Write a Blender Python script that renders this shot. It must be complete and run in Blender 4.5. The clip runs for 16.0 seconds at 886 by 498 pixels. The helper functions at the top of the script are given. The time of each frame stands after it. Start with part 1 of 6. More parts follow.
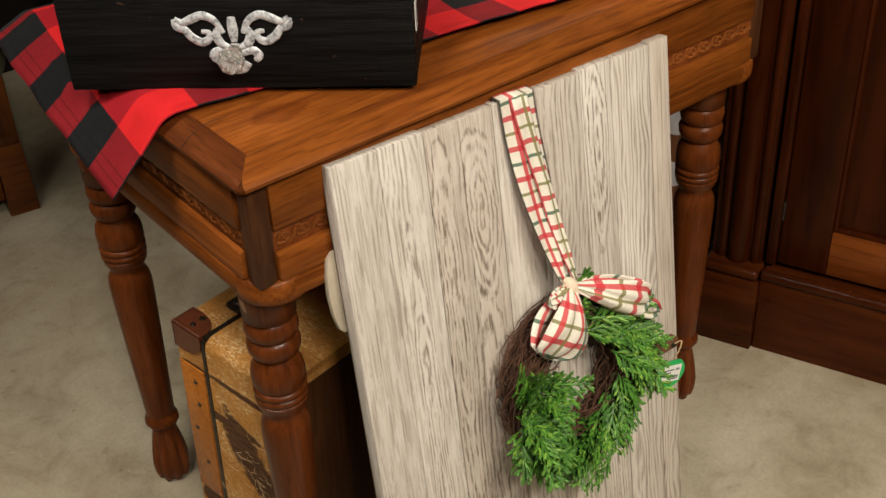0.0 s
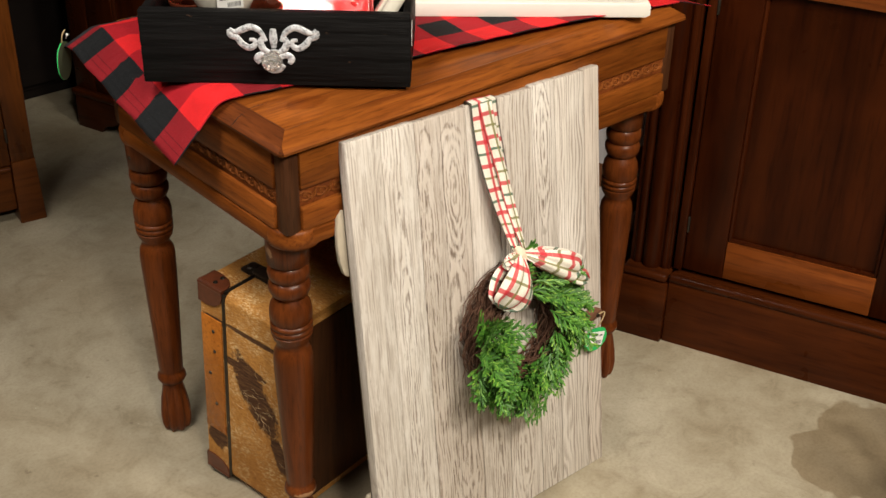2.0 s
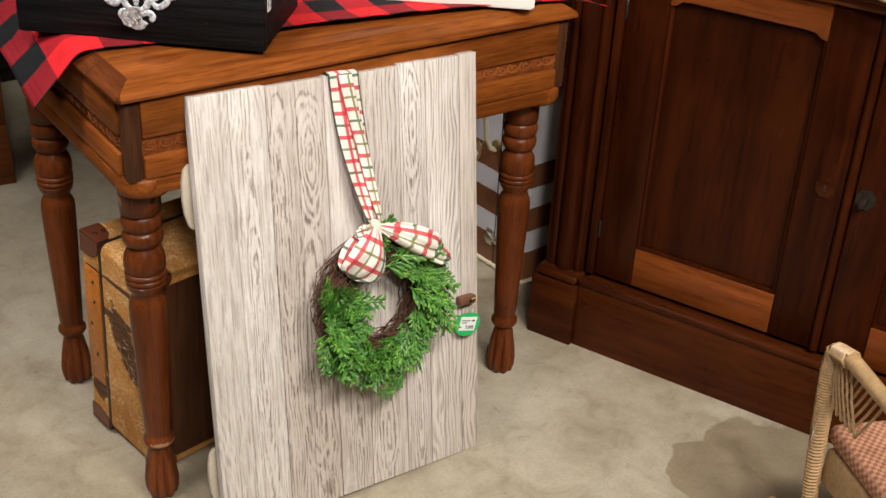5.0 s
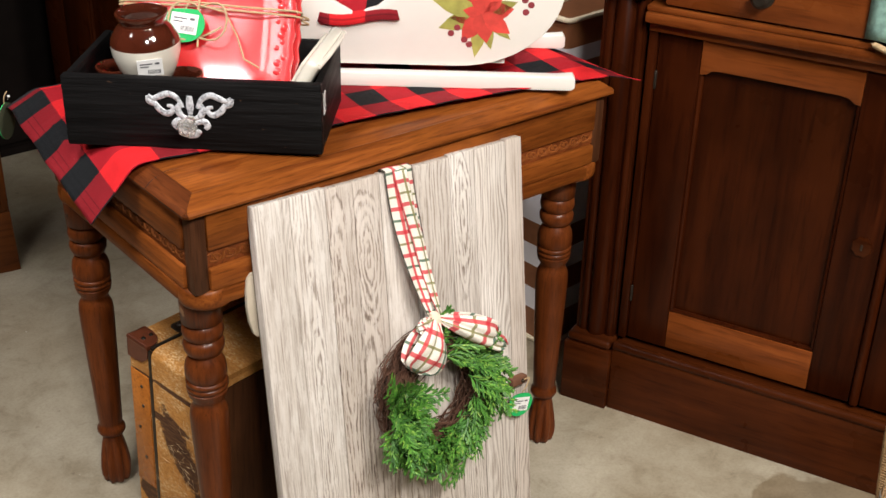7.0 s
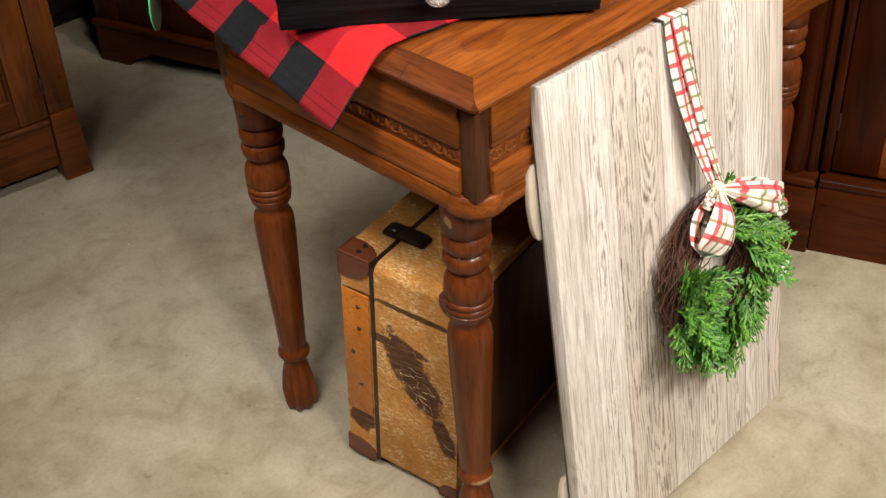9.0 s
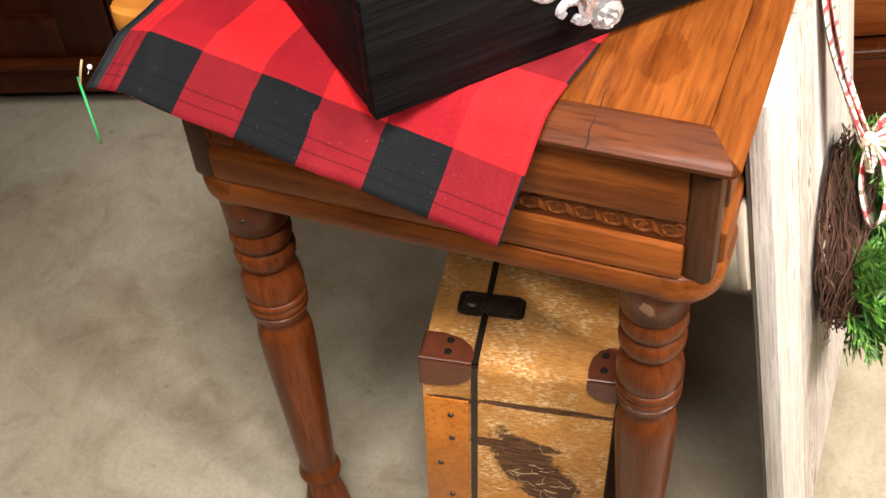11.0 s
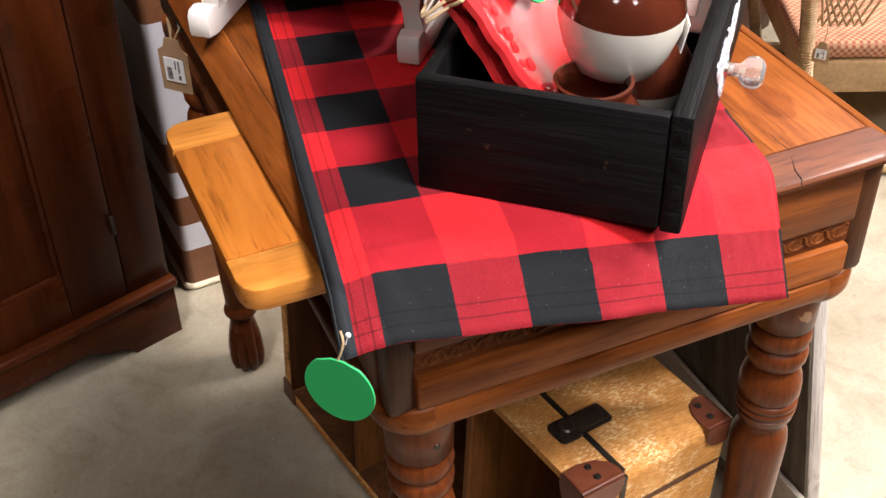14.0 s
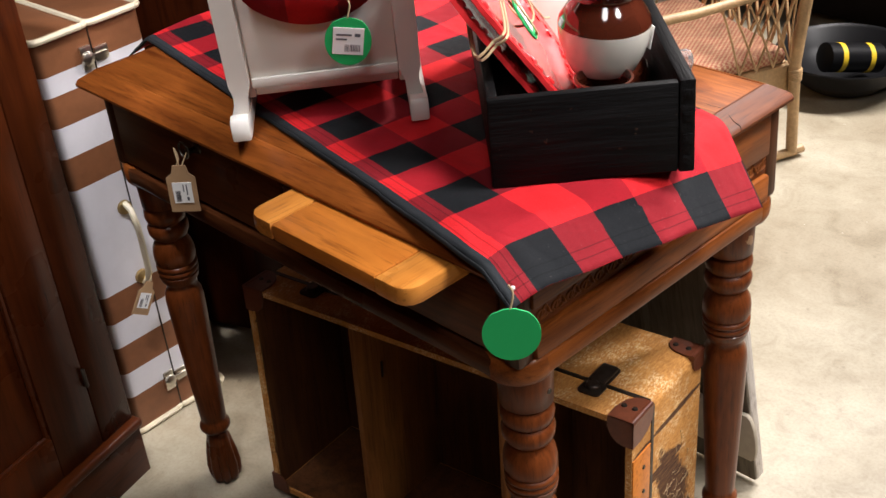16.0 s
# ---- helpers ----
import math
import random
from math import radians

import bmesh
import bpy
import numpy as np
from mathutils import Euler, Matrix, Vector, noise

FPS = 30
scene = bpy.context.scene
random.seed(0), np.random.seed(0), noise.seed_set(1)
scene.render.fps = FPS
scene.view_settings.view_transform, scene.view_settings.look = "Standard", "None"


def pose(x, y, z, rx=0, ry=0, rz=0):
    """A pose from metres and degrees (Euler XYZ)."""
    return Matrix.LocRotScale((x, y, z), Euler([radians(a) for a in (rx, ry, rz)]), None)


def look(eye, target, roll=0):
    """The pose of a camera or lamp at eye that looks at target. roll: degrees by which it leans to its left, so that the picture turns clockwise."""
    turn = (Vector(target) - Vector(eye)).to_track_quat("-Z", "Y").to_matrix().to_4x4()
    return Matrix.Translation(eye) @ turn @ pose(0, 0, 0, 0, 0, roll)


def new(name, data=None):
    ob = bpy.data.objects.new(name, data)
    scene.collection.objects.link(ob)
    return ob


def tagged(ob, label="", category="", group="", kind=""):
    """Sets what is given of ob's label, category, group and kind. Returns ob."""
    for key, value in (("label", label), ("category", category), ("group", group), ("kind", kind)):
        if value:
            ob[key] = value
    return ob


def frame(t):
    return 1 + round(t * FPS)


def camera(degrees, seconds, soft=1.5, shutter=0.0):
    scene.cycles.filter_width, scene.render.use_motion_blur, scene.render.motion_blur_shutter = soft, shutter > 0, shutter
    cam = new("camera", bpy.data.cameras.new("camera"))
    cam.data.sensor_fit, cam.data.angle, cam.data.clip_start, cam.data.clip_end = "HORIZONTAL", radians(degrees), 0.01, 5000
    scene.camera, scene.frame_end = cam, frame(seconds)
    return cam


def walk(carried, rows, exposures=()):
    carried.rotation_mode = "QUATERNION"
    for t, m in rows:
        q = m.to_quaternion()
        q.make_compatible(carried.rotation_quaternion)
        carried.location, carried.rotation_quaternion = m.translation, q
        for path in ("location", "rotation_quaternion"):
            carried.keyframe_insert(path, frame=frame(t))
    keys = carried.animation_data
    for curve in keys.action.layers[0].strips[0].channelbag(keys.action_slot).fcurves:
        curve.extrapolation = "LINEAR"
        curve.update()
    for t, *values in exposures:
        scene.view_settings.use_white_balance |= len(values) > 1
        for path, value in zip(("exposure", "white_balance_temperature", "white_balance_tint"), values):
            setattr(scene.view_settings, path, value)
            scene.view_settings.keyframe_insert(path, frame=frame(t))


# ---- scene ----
cam = camera(39.6, 16.0)
PATH = [
    (0, (-0.461, -0.921, 1.373), (0.538, 0.383, 0.232), -2.8),
    (0.5, (-0.612, -0.997, 1.412), (0.399, 0.293, 0.266), -2.7),
    (1, (-0.723, -1.024, 1.428), (0.337, 0.256, 0.317), -2.5),
    (1.5, (-0.802, -1.097, 1.438), (0.4, 0.106, 0.386), -0.6),
    (2, (-0.789, -1.201, 1.461), (0.356, 0.079, 0.436), 1.2),
    (2.5, (-0.721, -1.317, 1.457), (0.231, 0.092, 0.404), 2.9),
    (3, (-0.647, -1.426, 1.437), (0.252, 0.049, 0.429), 2.4),
    (3.5, (-0.591, -1.476, 1.419), (0.307, 0.024, 0.45), 3.4),
    (4, (-0.546, -1.499, 1.41), (0.377, 0.001, 0.462), 3.5),
    (4.2, (-0.54, -1.513, 1.404), (0.417, -0.038, 0.451), 3.6),
    (6.5, (-0.613, -1.43, 1.465), (0.476, -0.064, 0.492), 2.3),
    (7, (-0.662, -1.35, 1.496), (0.458, 0.011, 0.551), 1.5),
    (7.5, (-0.728, -1.196, 1.495), (0.307, 0.188, 0.488), 1.0),
    (8, (-0.803, -1.037, 1.487), (0.211, 0.327, 0.433), 0.4),
    (8.5, (-0.875, -0.906, 1.456), (0.234, 0.322, 0.332), -0.4),
    (9, (-0.814, -0.783, 1.412), (0.3, 0.369, 0.216), -2.9),
    (9.2, (-0.776, -0.711, 1.395), (0.322, 0.438, 0.181), -4.7),
    (11.3, (-0.673, 0.011, 1.343), (0.624, 0.503, -0.098), -5.0),
    (11.5, (-0.666, 0.067, 1.328), (0.649, 0.498, -0.117), -4.5),
    (12, (-0.599, 0.241, 1.326), (0.744, 0.495, -0.134), -4.1),
    (12.5, (-0.564, 0.35, 1.332), (0.764, 0.379, -0.164), -2.3),
    (13, (-0.563, 0.516, 1.323), (0.799, 0.354, -0.132), -0.8),
    (13.5, (-0.592, 0.634, 1.337), (0.81, 0.228, -0.029), -1.8),
    (14, (-0.657, 0.726, 1.357), (0.784, 0.115, 0.111), -1.1),
    (14.5, (-0.721, 0.847, 1.357), (0.738, 0.123, 0.196), -3.6),
    (15, (-0.739, 0.971, 1.372), (0.694, 0.149, 0.244), -3.0),
    (15.5, (-0.719, 1.109, 1.381), (0.642, 0.125, 0.296), -4.3),
    (16, (-0.717, 1.221, 1.402), (0.567, 0.096, 0.36), -5.9),
]
walk(cam, [(t, look(eye, target, roll)) for t, eye, target, roll in PATH], exposures=[(0, -0.91, 6950, 9), (1.5, -0.68, 6900, 9), (3.5, -0.52, 6400, 11), (7, -0.49, 6200, 12), (8.5, -0.48, 6500, 12), (9, -0.26, 6500, 11), (11.5, 0.36, 6350, 14), (12, 0.51, 6250, 15), (12.5, 0.66, 6050, 16), (13.5, 0.66, 6100, 17), (16, 0.33, 6000, 14)])

# ---- world, lights, exposure ----
world = bpy.data.worlds.new("world")
scene.world = world
world.use_nodes = True
world.node_tree.nodes["Background"].inputs[0].default_value = (1.0, 0.86, 0.7, 1)
world.node_tree.nodes["Background"].inputs[1].default_value = 0.006


def unseen_spot(place, target, radius, watts, cone=64, colour=(1.0, 0.92, 0.81)):
    """An unseen spotlight under the ceiling, set to match how the light falls."""
    data = bpy.data.lights.new("unseen_spot", "SPOT")
    data.spot_size, data.spot_blend, data.shadow_soft_size = radians(cone), 1.0, radius
    data.energy, data.color = watts, colour
    ob = new("unseen_spot", data)
    ob.matrix_world = look(place, target)
    return ob


unseen_spot((0.5, -2.3, 3.0), (0.60, -0.2, 0.3), 0.32, 420, 80)
unseen_spot((-0.9, -2.6, 3.0), (0.6, 0.0, 0.3), 0.24, 370, 80)
# added fills, no known lamp: left floor, open suitcase, striped case, runner, cabinet
unseen_spot((-2.1, 0.25, 3.1), (-0.3, 0.3, 0.0), 0.4, 185, 74, (1.0, 0.94, 0.86))
unseen_spot((-1.3, 1.75, 3.1), (0.3, 0.42, 0.25), 0.35, 70, 40, (1.0, 0.93, 0.84))
unseen_spot((-0.15, 1.15, 3.1), (1.12, 0.28, 0.42), 0.1, 280, 27, (1.0, 0.95, 0.90))
unseen_spot((-0.95, -0.25, 3.0), (0.05, 0.33, 0.77), 0.34, 320, 36, (1.0, 0.94, 0.88))
unseen_spot((-0.1, -2.3, 3.1), (1.25, -0.75, 0.6), 0.15, 350, 62)


# ---- mesh helpers ----
def box(bm, x0, x1, y0, y1, z0, z1, bev=0.002, seg=2, m=None):
    mat = Matrix.Translation(((x0 + x1) / 2, (y0 + y1) / 2, (z0 + z1) / 2)) @ Matrix.Diagonal((x1 - x0, y1 - y0, z1 - z0, 1))
    verts = bmesh.ops.create_cube(bm, size=1, matrix=(m @ mat) if m else mat)["verts"]
    if bev:
        edges = list({e for v in verts for e in v.link_edges})
        bmesh.ops.bevel(bm, geom=edges, offset=bev, segments=seg, affect="EDGES", profile=0.5, clamp_overlap=True)
    return bm


def boxes(*dims, bev=0.002):
    bm = bmesh.new()
    for d in dims:
        box(bm, *d, bev=bev)
    return bm


def lathe(bm, prof, cx=0, cy=0, seg=28, shape=None, m=None):
    rings = []
    for z, r in prof:
        ring = []
        for i in range(seg):
            a = 2 * math.pi * i / seg
            rr = r * (shape(z, a) if shape else 1)
            p = Vector((cx + rr * math.cos(a), cy + rr * math.sin(a), z))
            ring.append(bm.verts.new(m @ p if m else p))
        rings.append(ring)
    for lo, hi in zip(rings, rings[1:]):
        for i in range(seg):
            bm.faces.new((lo[i], lo[(i + 1) % seg], hi[(i + 1) % seg], hi[i]))
    bm.faces.new(rings[0][::-1])
    bm.faces.new(rings[-1])
    return bm


def tube(bm, pts, r, seg=8, flat=1.0, flat_axis=None):
    """A round rod along pts; r is a number or one radius for each point."""
    pts = [Vector(p) for p in pts]
    n = len(pts)
    rad = [r] * n if isinstance(r, (int, float)) else list(r)
    side = None
    rings = []
    for i, p in enumerate(pts):
        d = (pts[min(i + 1, n - 1)] - pts[max(i - 1, 0)]).normalized()
        if side is None:
            side = d.orthogonal().normalized()
        side = (side - d * side.dot(d)).normalized()
        up = d.cross(side)
        ring = []
        for k in range(seg):
            a = 2 * math.pi * k / seg
            o = (side * math.cos(a) + up * math.sin(a)) * rad[i]
            if flat_axis is not None:
                o -= flat_axis * o.dot(flat_axis) * (1 - flat)
            ring.append(bm.verts.new(p + o))
        rings.append(ring)
    for lo, hi in zip(rings, rings[1:]):
        for k in range(seg):
            bm.faces.new((lo[k], lo[(k + 1) % seg], hi[(k + 1) % seg], hi[k]))
    bm.faces.new(rings[0][::-1])
    bm.faces.new(rings[-1])
    return bm


def smooth(pts, n=5):
    """More points on a soft curve through the given ones."""
    p = [Vector(q) for q in pts]
    out = []
    for i in range(len(p) - 1):
        a, b, c, d = p[max(i - 1, 0)], p[i], p[i + 1], p[min(i + 2, len(p) - 1)]
        for k in range(n):
            t = k / n
            out.append(0.5 * (2 * b + (c - a) * t + (2 * a - 5 * b + 4 * c - d) * t * t + (3 * b - a - 3 * c + d) * t ** 3))
    return out + [p[-1]]


def slab(bm, outline, y0, y1, bev=0.0):
    """A board with an outline in x and z, from y0 (front) to y1."""
    lo = [bm.verts.new((x, y0, z)) for x, z in outline]
    hi = [bm.verts.new((x, y1, z)) for x, z in outline]
    n = len(outline)
    bm.faces.new(lo)
    bm.faces.new(hi[::-1])
    for i in range(n):
        bm.faces.new((lo[i], hi[i], hi[(i + 1) % n], lo[(i + 1) % n]))
    bmesh.ops.recalc_face_normals(bm, faces=bm.faces)
    if bev:
        bmesh.ops.bevel(bm, geom=[e for e in bm.edges if abs(e.verts[0].co.y - e.verts[1].co.y) < 1e-6], offset=bev, segments=2, affect="EDGES", profile=0.5, clamp_overlap=True)
    return bm


def sheet(bm, rows, uvs=None):
    """A surface through a grid of points, with uv coordinates where given."""
    layer = bm.loops.layers.uv.verify()
    grid = [[bm.verts.new(p) for p in row] for row in rows]
    for i in range(len(grid) - 1):
        for j in range(len(grid[0]) - 1):
            idx = ((i, j), (i + 1, j), (i + 1, j + 1), (i, j + 1))
            f = bm.faces.new([grid[a][b] for a, b in idx])
            if uvs:
                for loop, (a, b) in zip(f.loops, idx):
                    loop[layer].uv = uvs[a][b]
    return bm


def rounded(x0, x1, z0, z1, r, n=5):
    pts = []
    for cx, cz, a0 in ((x1 - r, z0 + r, -90), (x1 - r, z1 - r, 0), (x0 + r, z1 - r, 90), (x0 + r, z0 + r, 180)):
        for i in range(n):
            a = radians(a0 + 90 * i / (n - 1))
            pts.append((cx + r * math.cos(a), cz + r * math.sin(a)))
    return pts


def finish(bm, name, material, angle=38):
    me = bpy.data.meshes.new(name)
    bmesh.ops.recalc_face_normals(bm, faces=bm.faces)
    bm.to_mesh(me)
    bm.free()
    me.materials.append(material)
    me.polygons.foreach_set("use_smooth", [True] * len(me.polygons))
    me.set_sharp_from_angle(angle=radians(angle))
    return me


def part(name, bm, material, parent, label="", angle=38):
    ob = new(name, finish(bm, name, material, angle))
    ob.parent = parent
    if label:
        ob["label"] = label
    return ob


def thing(name, m, label, category, group=""):
    ob = new(name)
    ob.empty_display_size = 0.05
    ob.matrix_world = m
    return tagged(ob, label, category, group)


def frame_at(origin, xdir, z=0.0):
    """A standing frame: x along xdir, y to its left, z up."""
    a = math.degrees(math.atan2(xdir[1], xdir[0]))
    return pose(origin[0], origin[1], z, 0, 0, a)


# ---- materials ----
def nodes_of(name):
    mat = bpy.data.materials.new(name)
    mat.use_nodes = True
    nt = mat.node_tree
    return mat, nt, nt.nodes["Principled BSDF"]


def node(nt, kind, **values):
    n = nt.nodes.new(kind)
    for k, v in values.items():
        if k in n.inputs:
            n.inputs[k].default_value = v
    return n


def ramp(nt, fac, stops):
    r = nt.nodes.new("ShaderNodeValToRGB")
    while len(r.color_ramp.elements) < len(stops):
        r.color_ramp.elements.new(0.5)
    for e, (p, c) in zip(r.color_ramp.elements, stops):
        e.position, e.color = p, (*c, 1)
    nt.links.new(fac, r.inputs[0])
    return r.outputs[0]


def mix(nt, a, b, fac, mode="MIX"):
    m = nt.nodes.new("ShaderNodeMix")
    m.data_type, m.blend_type = "RGBA", mode
    for sock, v in ((m.inputs[0], fac), (m.inputs[6], a), (m.inputs[7], b)):
        if isinstance(v, bpy.types.NodeSocket):
            nt.links.new(v, sock)
        else:
            sock.default_value = v if isinstance(v, (int, float)) else (*v, 1)
    return m.outputs[2]


def calc(nt, op, a, b=0.0):
    m = nt.nodes.new("ShaderNodeMath")
    m.operation = op
    for sock, v in ((m.inputs[0], a), (m.inputs[1], b)):
        if isinstance(v, bpy.types.NodeSocket):
            nt.links.new(v, sock)
        else:
            sock.default_value = v
    return m.outputs[0]


def coords(nt, scale=(1, 1, 1), source="Object", turn=(0, 0, 0), shift=True):
    tc = nt.nodes.new("ShaderNodeTexCoord")
    mp = nt.nodes.new("ShaderNodeMapping")
    mp.inputs["Scale"].default_value = scale
    mp.inputs["Rotation"].default_value = turn
    nt.links.new(tc.outputs[source], mp.inputs["Vector"])
    if shift:
        info = nt.nodes.new("ShaderNodeObjectInfo")
        k = calc(nt, "MULTIPLY", info.outputs["Random"], 37.0)
        nt.links.new(k, mp.inputs["Location"])
    return mp.outputs[0]


def noise_of(nt, vec, scale, detail=5, rough=0.55, distortion=0.0):
    n = node(nt, "ShaderNodeTexNoise", Scale=scale, Detail=detail, Roughness=rough, Distortion=distortion)
    nt.links.new(vec, n.inputs["Vector"])
    return n.outputs["Fac"]


def bump(nt, bsdf, height, strength=0.2, distance=0.002):
    b = node(nt, "ShaderNodeBump", Strength=strength, Distance=distance)
    nt.links.new(height, b.inputs["Height"])
    nt.links.new(b.outputs[0], bsdf.inputs["Normal"])


def blot_mask(nt, spots, wobble, scale=26.0):
    """A soft-edged mask of ragged ovals: (axis a, axis b, centre a, centre b, half a, half b, slant) each."""
    vec = coords(nt, shift=False)
    sep = nt.nodes.new("ShaderNodeSeparateXYZ")
    nt.links.new(vec, sep.inputs[0])
    rag = calc(nt, "MULTIPLY", calc(nt, "SUBTRACT", noise_of(nt, vec, scale, 6, 0.72), 0.5), 2 * wobble * 2)
    total = None
    for ia, ib, ca, cb, ra, rb, slant in spots:
        a = calc(nt, "SUBTRACT", sep.outputs[ia], ca)
        b = calc(nt, "SUBTRACT", sep.outputs[ib], cb)
        a = calc(nt, "SUBTRACT", a, calc(nt, "MULTIPLY", b, slant))
        a, b = calc(nt, "DIVIDE", a, ra), calc(nt, "DIVIDE", b, rb)
        d = calc(nt, "ADD", calc(nt, "ADD", calc(nt, "MULTIPLY", a, a), calc(nt, "MULTIPLY", b, b)), rag)
        s = ramp(nt, d, ((0.72, (1, 1, 1)), (1.0, (0, 0, 0))))
        total = s if total is None else mix(nt, total, s, 1.0, "LIGHTEN")
    return total


def wood(name, dark, light, axis="X", rough=0.38, grain=1.0, coat=0.25, blotch=0.5, gloss=0.2, stain=None, bare=None):
    """Stained wood with grain along one axis, darker pores and slow blotches."""
    mat, nt, bsdf = nodes_of(name)
    k = {"X": (3, 40, 40), "Y": (40, 3, 40), "Z": (40, 40, 3)}[axis]
    vec = coords(nt, tuple(grain * v for v in k))
    streak = noise_of(nt, vec, 1.0, 6, 0.62, 0.8)
    fine = noise_of(nt, coords(nt, tuple(grain * 5 * v for v in k)), 1.0, 3, 0.6)
    slow = noise_of(nt, coords(nt), 5.0, 4, 0.6)
    base = ramp(nt, streak, ((0.28, dark), (0.5, tuple(0.5 * (a + b) for a, b in zip(dark, light))), (0.72, light)))
    pores = ramp(nt, fine, ((0.30, (0.45, 0.40, 0.36)), (0.48, (1, 1, 1))))
    col = mix(nt, base, pores, 0.7, "MULTIPLY")
    tone = ramp(nt, slow, ((0.25, (1 - blotch,) * 3), (0.75, (1.15,) * 3)))
    col = mix(nt, col, tone, 1.0, "MULTIPLY")
    info = nt.nodes.new("ShaderNodeObjectInfo")
    vary = ramp(nt, info.outputs["Random"], ((0.0, (0.86, 0.84, 0.82)), (1.0, (1.1, 1.08, 1.05))))
    col = mix(nt, col, vary, 1.0, "MULTIPLY")
    if stain:
        blot = blot_mask(nt, stain, 0.7)
        col = mix(nt, col, mix(nt, col, (0.76, 0.68, 0.62), 1.0, "MULTIPLY"), blot)
    if bare:
        col = mix(nt, col, (0.46, 0.27, 0.14), calc(nt, "MULTIPLY", blot_mask(nt, bare, 0.9, 120.0), 0.55))
    nt.links.new(col, bsdf.inputs["Base Color"])
    rr = ramp(nt, slow, ((0.3, (rough - 0.10,) * 3), (0.7, (rough + 0.08,) * 3)))
    nt.links.new(rr, bsdf.inputs["Roughness"])
    bsdf.inputs["Specular IOR Level"].default_value = gloss
    bsdf.inputs["Coat Weight"].default_value = coat * 0.2
    bsdf.inputs["Coat Roughness"].default_value = 0.12
    bump(nt, bsdf, fine, 0.12, 0.001)
    return mat


def plain(name, colour, rough=0.5, metal=0.0, vary=0.15, scale=40, relief=0.1, coat=0.0):
    mat, nt, bsdf = nodes_of(name)
    vec = coords(nt)
    a = noise_of(nt, vec, scale, 5, 0.6)
    b = noise_of(nt, vec, scale / 8, 3, 0.5)
    tone = ramp(nt, calc(nt, "MULTIPLY", calc(nt, "ADD", a, b), 0.5), ((0.3, tuple(c * (1 - vary) for c in colour)), (0.7, tuple(min(1, c * (1 + vary)) for c in colour))))
    nt.links.new(tone, bsdf.inputs["Base Color"])
    bsdf.inputs["Roughness"].default_value = rough
    bsdf.inputs["Metallic"].default_value = metal
    bsdf.inputs["Coat Weight"].default_value = coat
    bsdf.inputs["Coat Roughness"].default_value = 0.08
    if relief:
        bump(nt, bsdf, a, relief, 0.001)
    return mat


def concrete():
    mat, nt, bsdf = nodes_of("concrete")
    vec = coords(nt, shift=False)
    big = noise_of(nt, vec, 2.2, 6, 0.62, 0.4)
    mid = noise_of(nt, vec, 11.0, 9, 0.7, 1.1)
    fine = noise_of(nt, vec, 160.0, 4, 0.6)
    col = ramp(nt, big, ((0.32, (0.262, 0.212, 0.142)), (0.50, (0.365, 0.322, 0.238)), (0.68, (0.46, 0.42, 0.330))))
    patch = ramp(nt, mid, ((0.30, (0.66, 0.61, 0.54)), (0.47, (0.94, 0.92, 0.88)), (0.66, (1.10, 1.09, 1.07))))
    spots = ramp(nt, noise_of(nt, vec, 34.0, 3, 0.5), ((0.24, (0.5, 0.45, 0.4)), (0.32, (1, 1, 1))))
    patch = mix(nt, patch, spots, 0.7, "MULTIPLY")
    col = mix(nt, col, patch, 0.8, "MULTIPLY")
    speck = ramp(nt, fine, ((0.3, (0.78, 0.76, 0.74)), (0.55, (1, 1, 1))))
    col = mix(nt, col, speck, 0.6, "MULTIPLY")
    dust = ramp(nt, noise_of(nt, vec, 62.0, 2, 0.5), ((0.765, (0, 0, 0)), (0.785, (1, 1, 1))))
    col = mix(nt, col, (0.62, 0.58, 0.50), calc(nt, "MULTIPLY", dust, 0.7))
    # old damp stains with an uneven rim
    wob = noise_of(nt, vec, 7.0, 3, 0.5)
    sep = nt.nodes.new("ShaderNodeSeparateXYZ")
    nt.links.new(vec, sep.inputs[0])
    total = None
    for sx, sy, ra, rb in ((1.01, -0.44, 0.25, 0.16), (0.72, -1.62, 0.30, 0.12)):
        dx = calc(nt, "DIVIDE", calc(nt, "SUBTRACT", sep.outputs[0], sx), ra)
        dy = calc(nt, "DIVIDE", calc(nt, "SUBTRACT", sep.outputs[1], sy), rb)
        d = calc(nt, "ADD", calc(nt, "MULTIPLY", dx, dx), calc(nt, "MULTIPLY", dy, dy))
        d = calc(nt, "ADD", d, calc(nt, "MULTIPLY", wob, 2.4))
        s = ramp(nt, calc(nt, "SUBTRACT", d, 1.0), ((0.86, (1, 1, 1)), (0.94, (0, 0, 0))))
        total = s if total is None else mix(nt, total, s, 1.0, "ADD")
    col = mix(nt, col, mix(nt, col, (0.66, 0.6, 0.53), 1.0, "MULTIPLY"), total)
    nt.links.new(col, bsdf.inputs["Base Color"])
    rr = ramp(nt, mid, ((0.3, (0.42,) * 3), (0.7, (0.62,) * 3)))
    nt.links.new(rr, bsdf.inputs["Roughness"])
    bump(nt, bsdf, fine, 0.08, 0.001)
    return mat


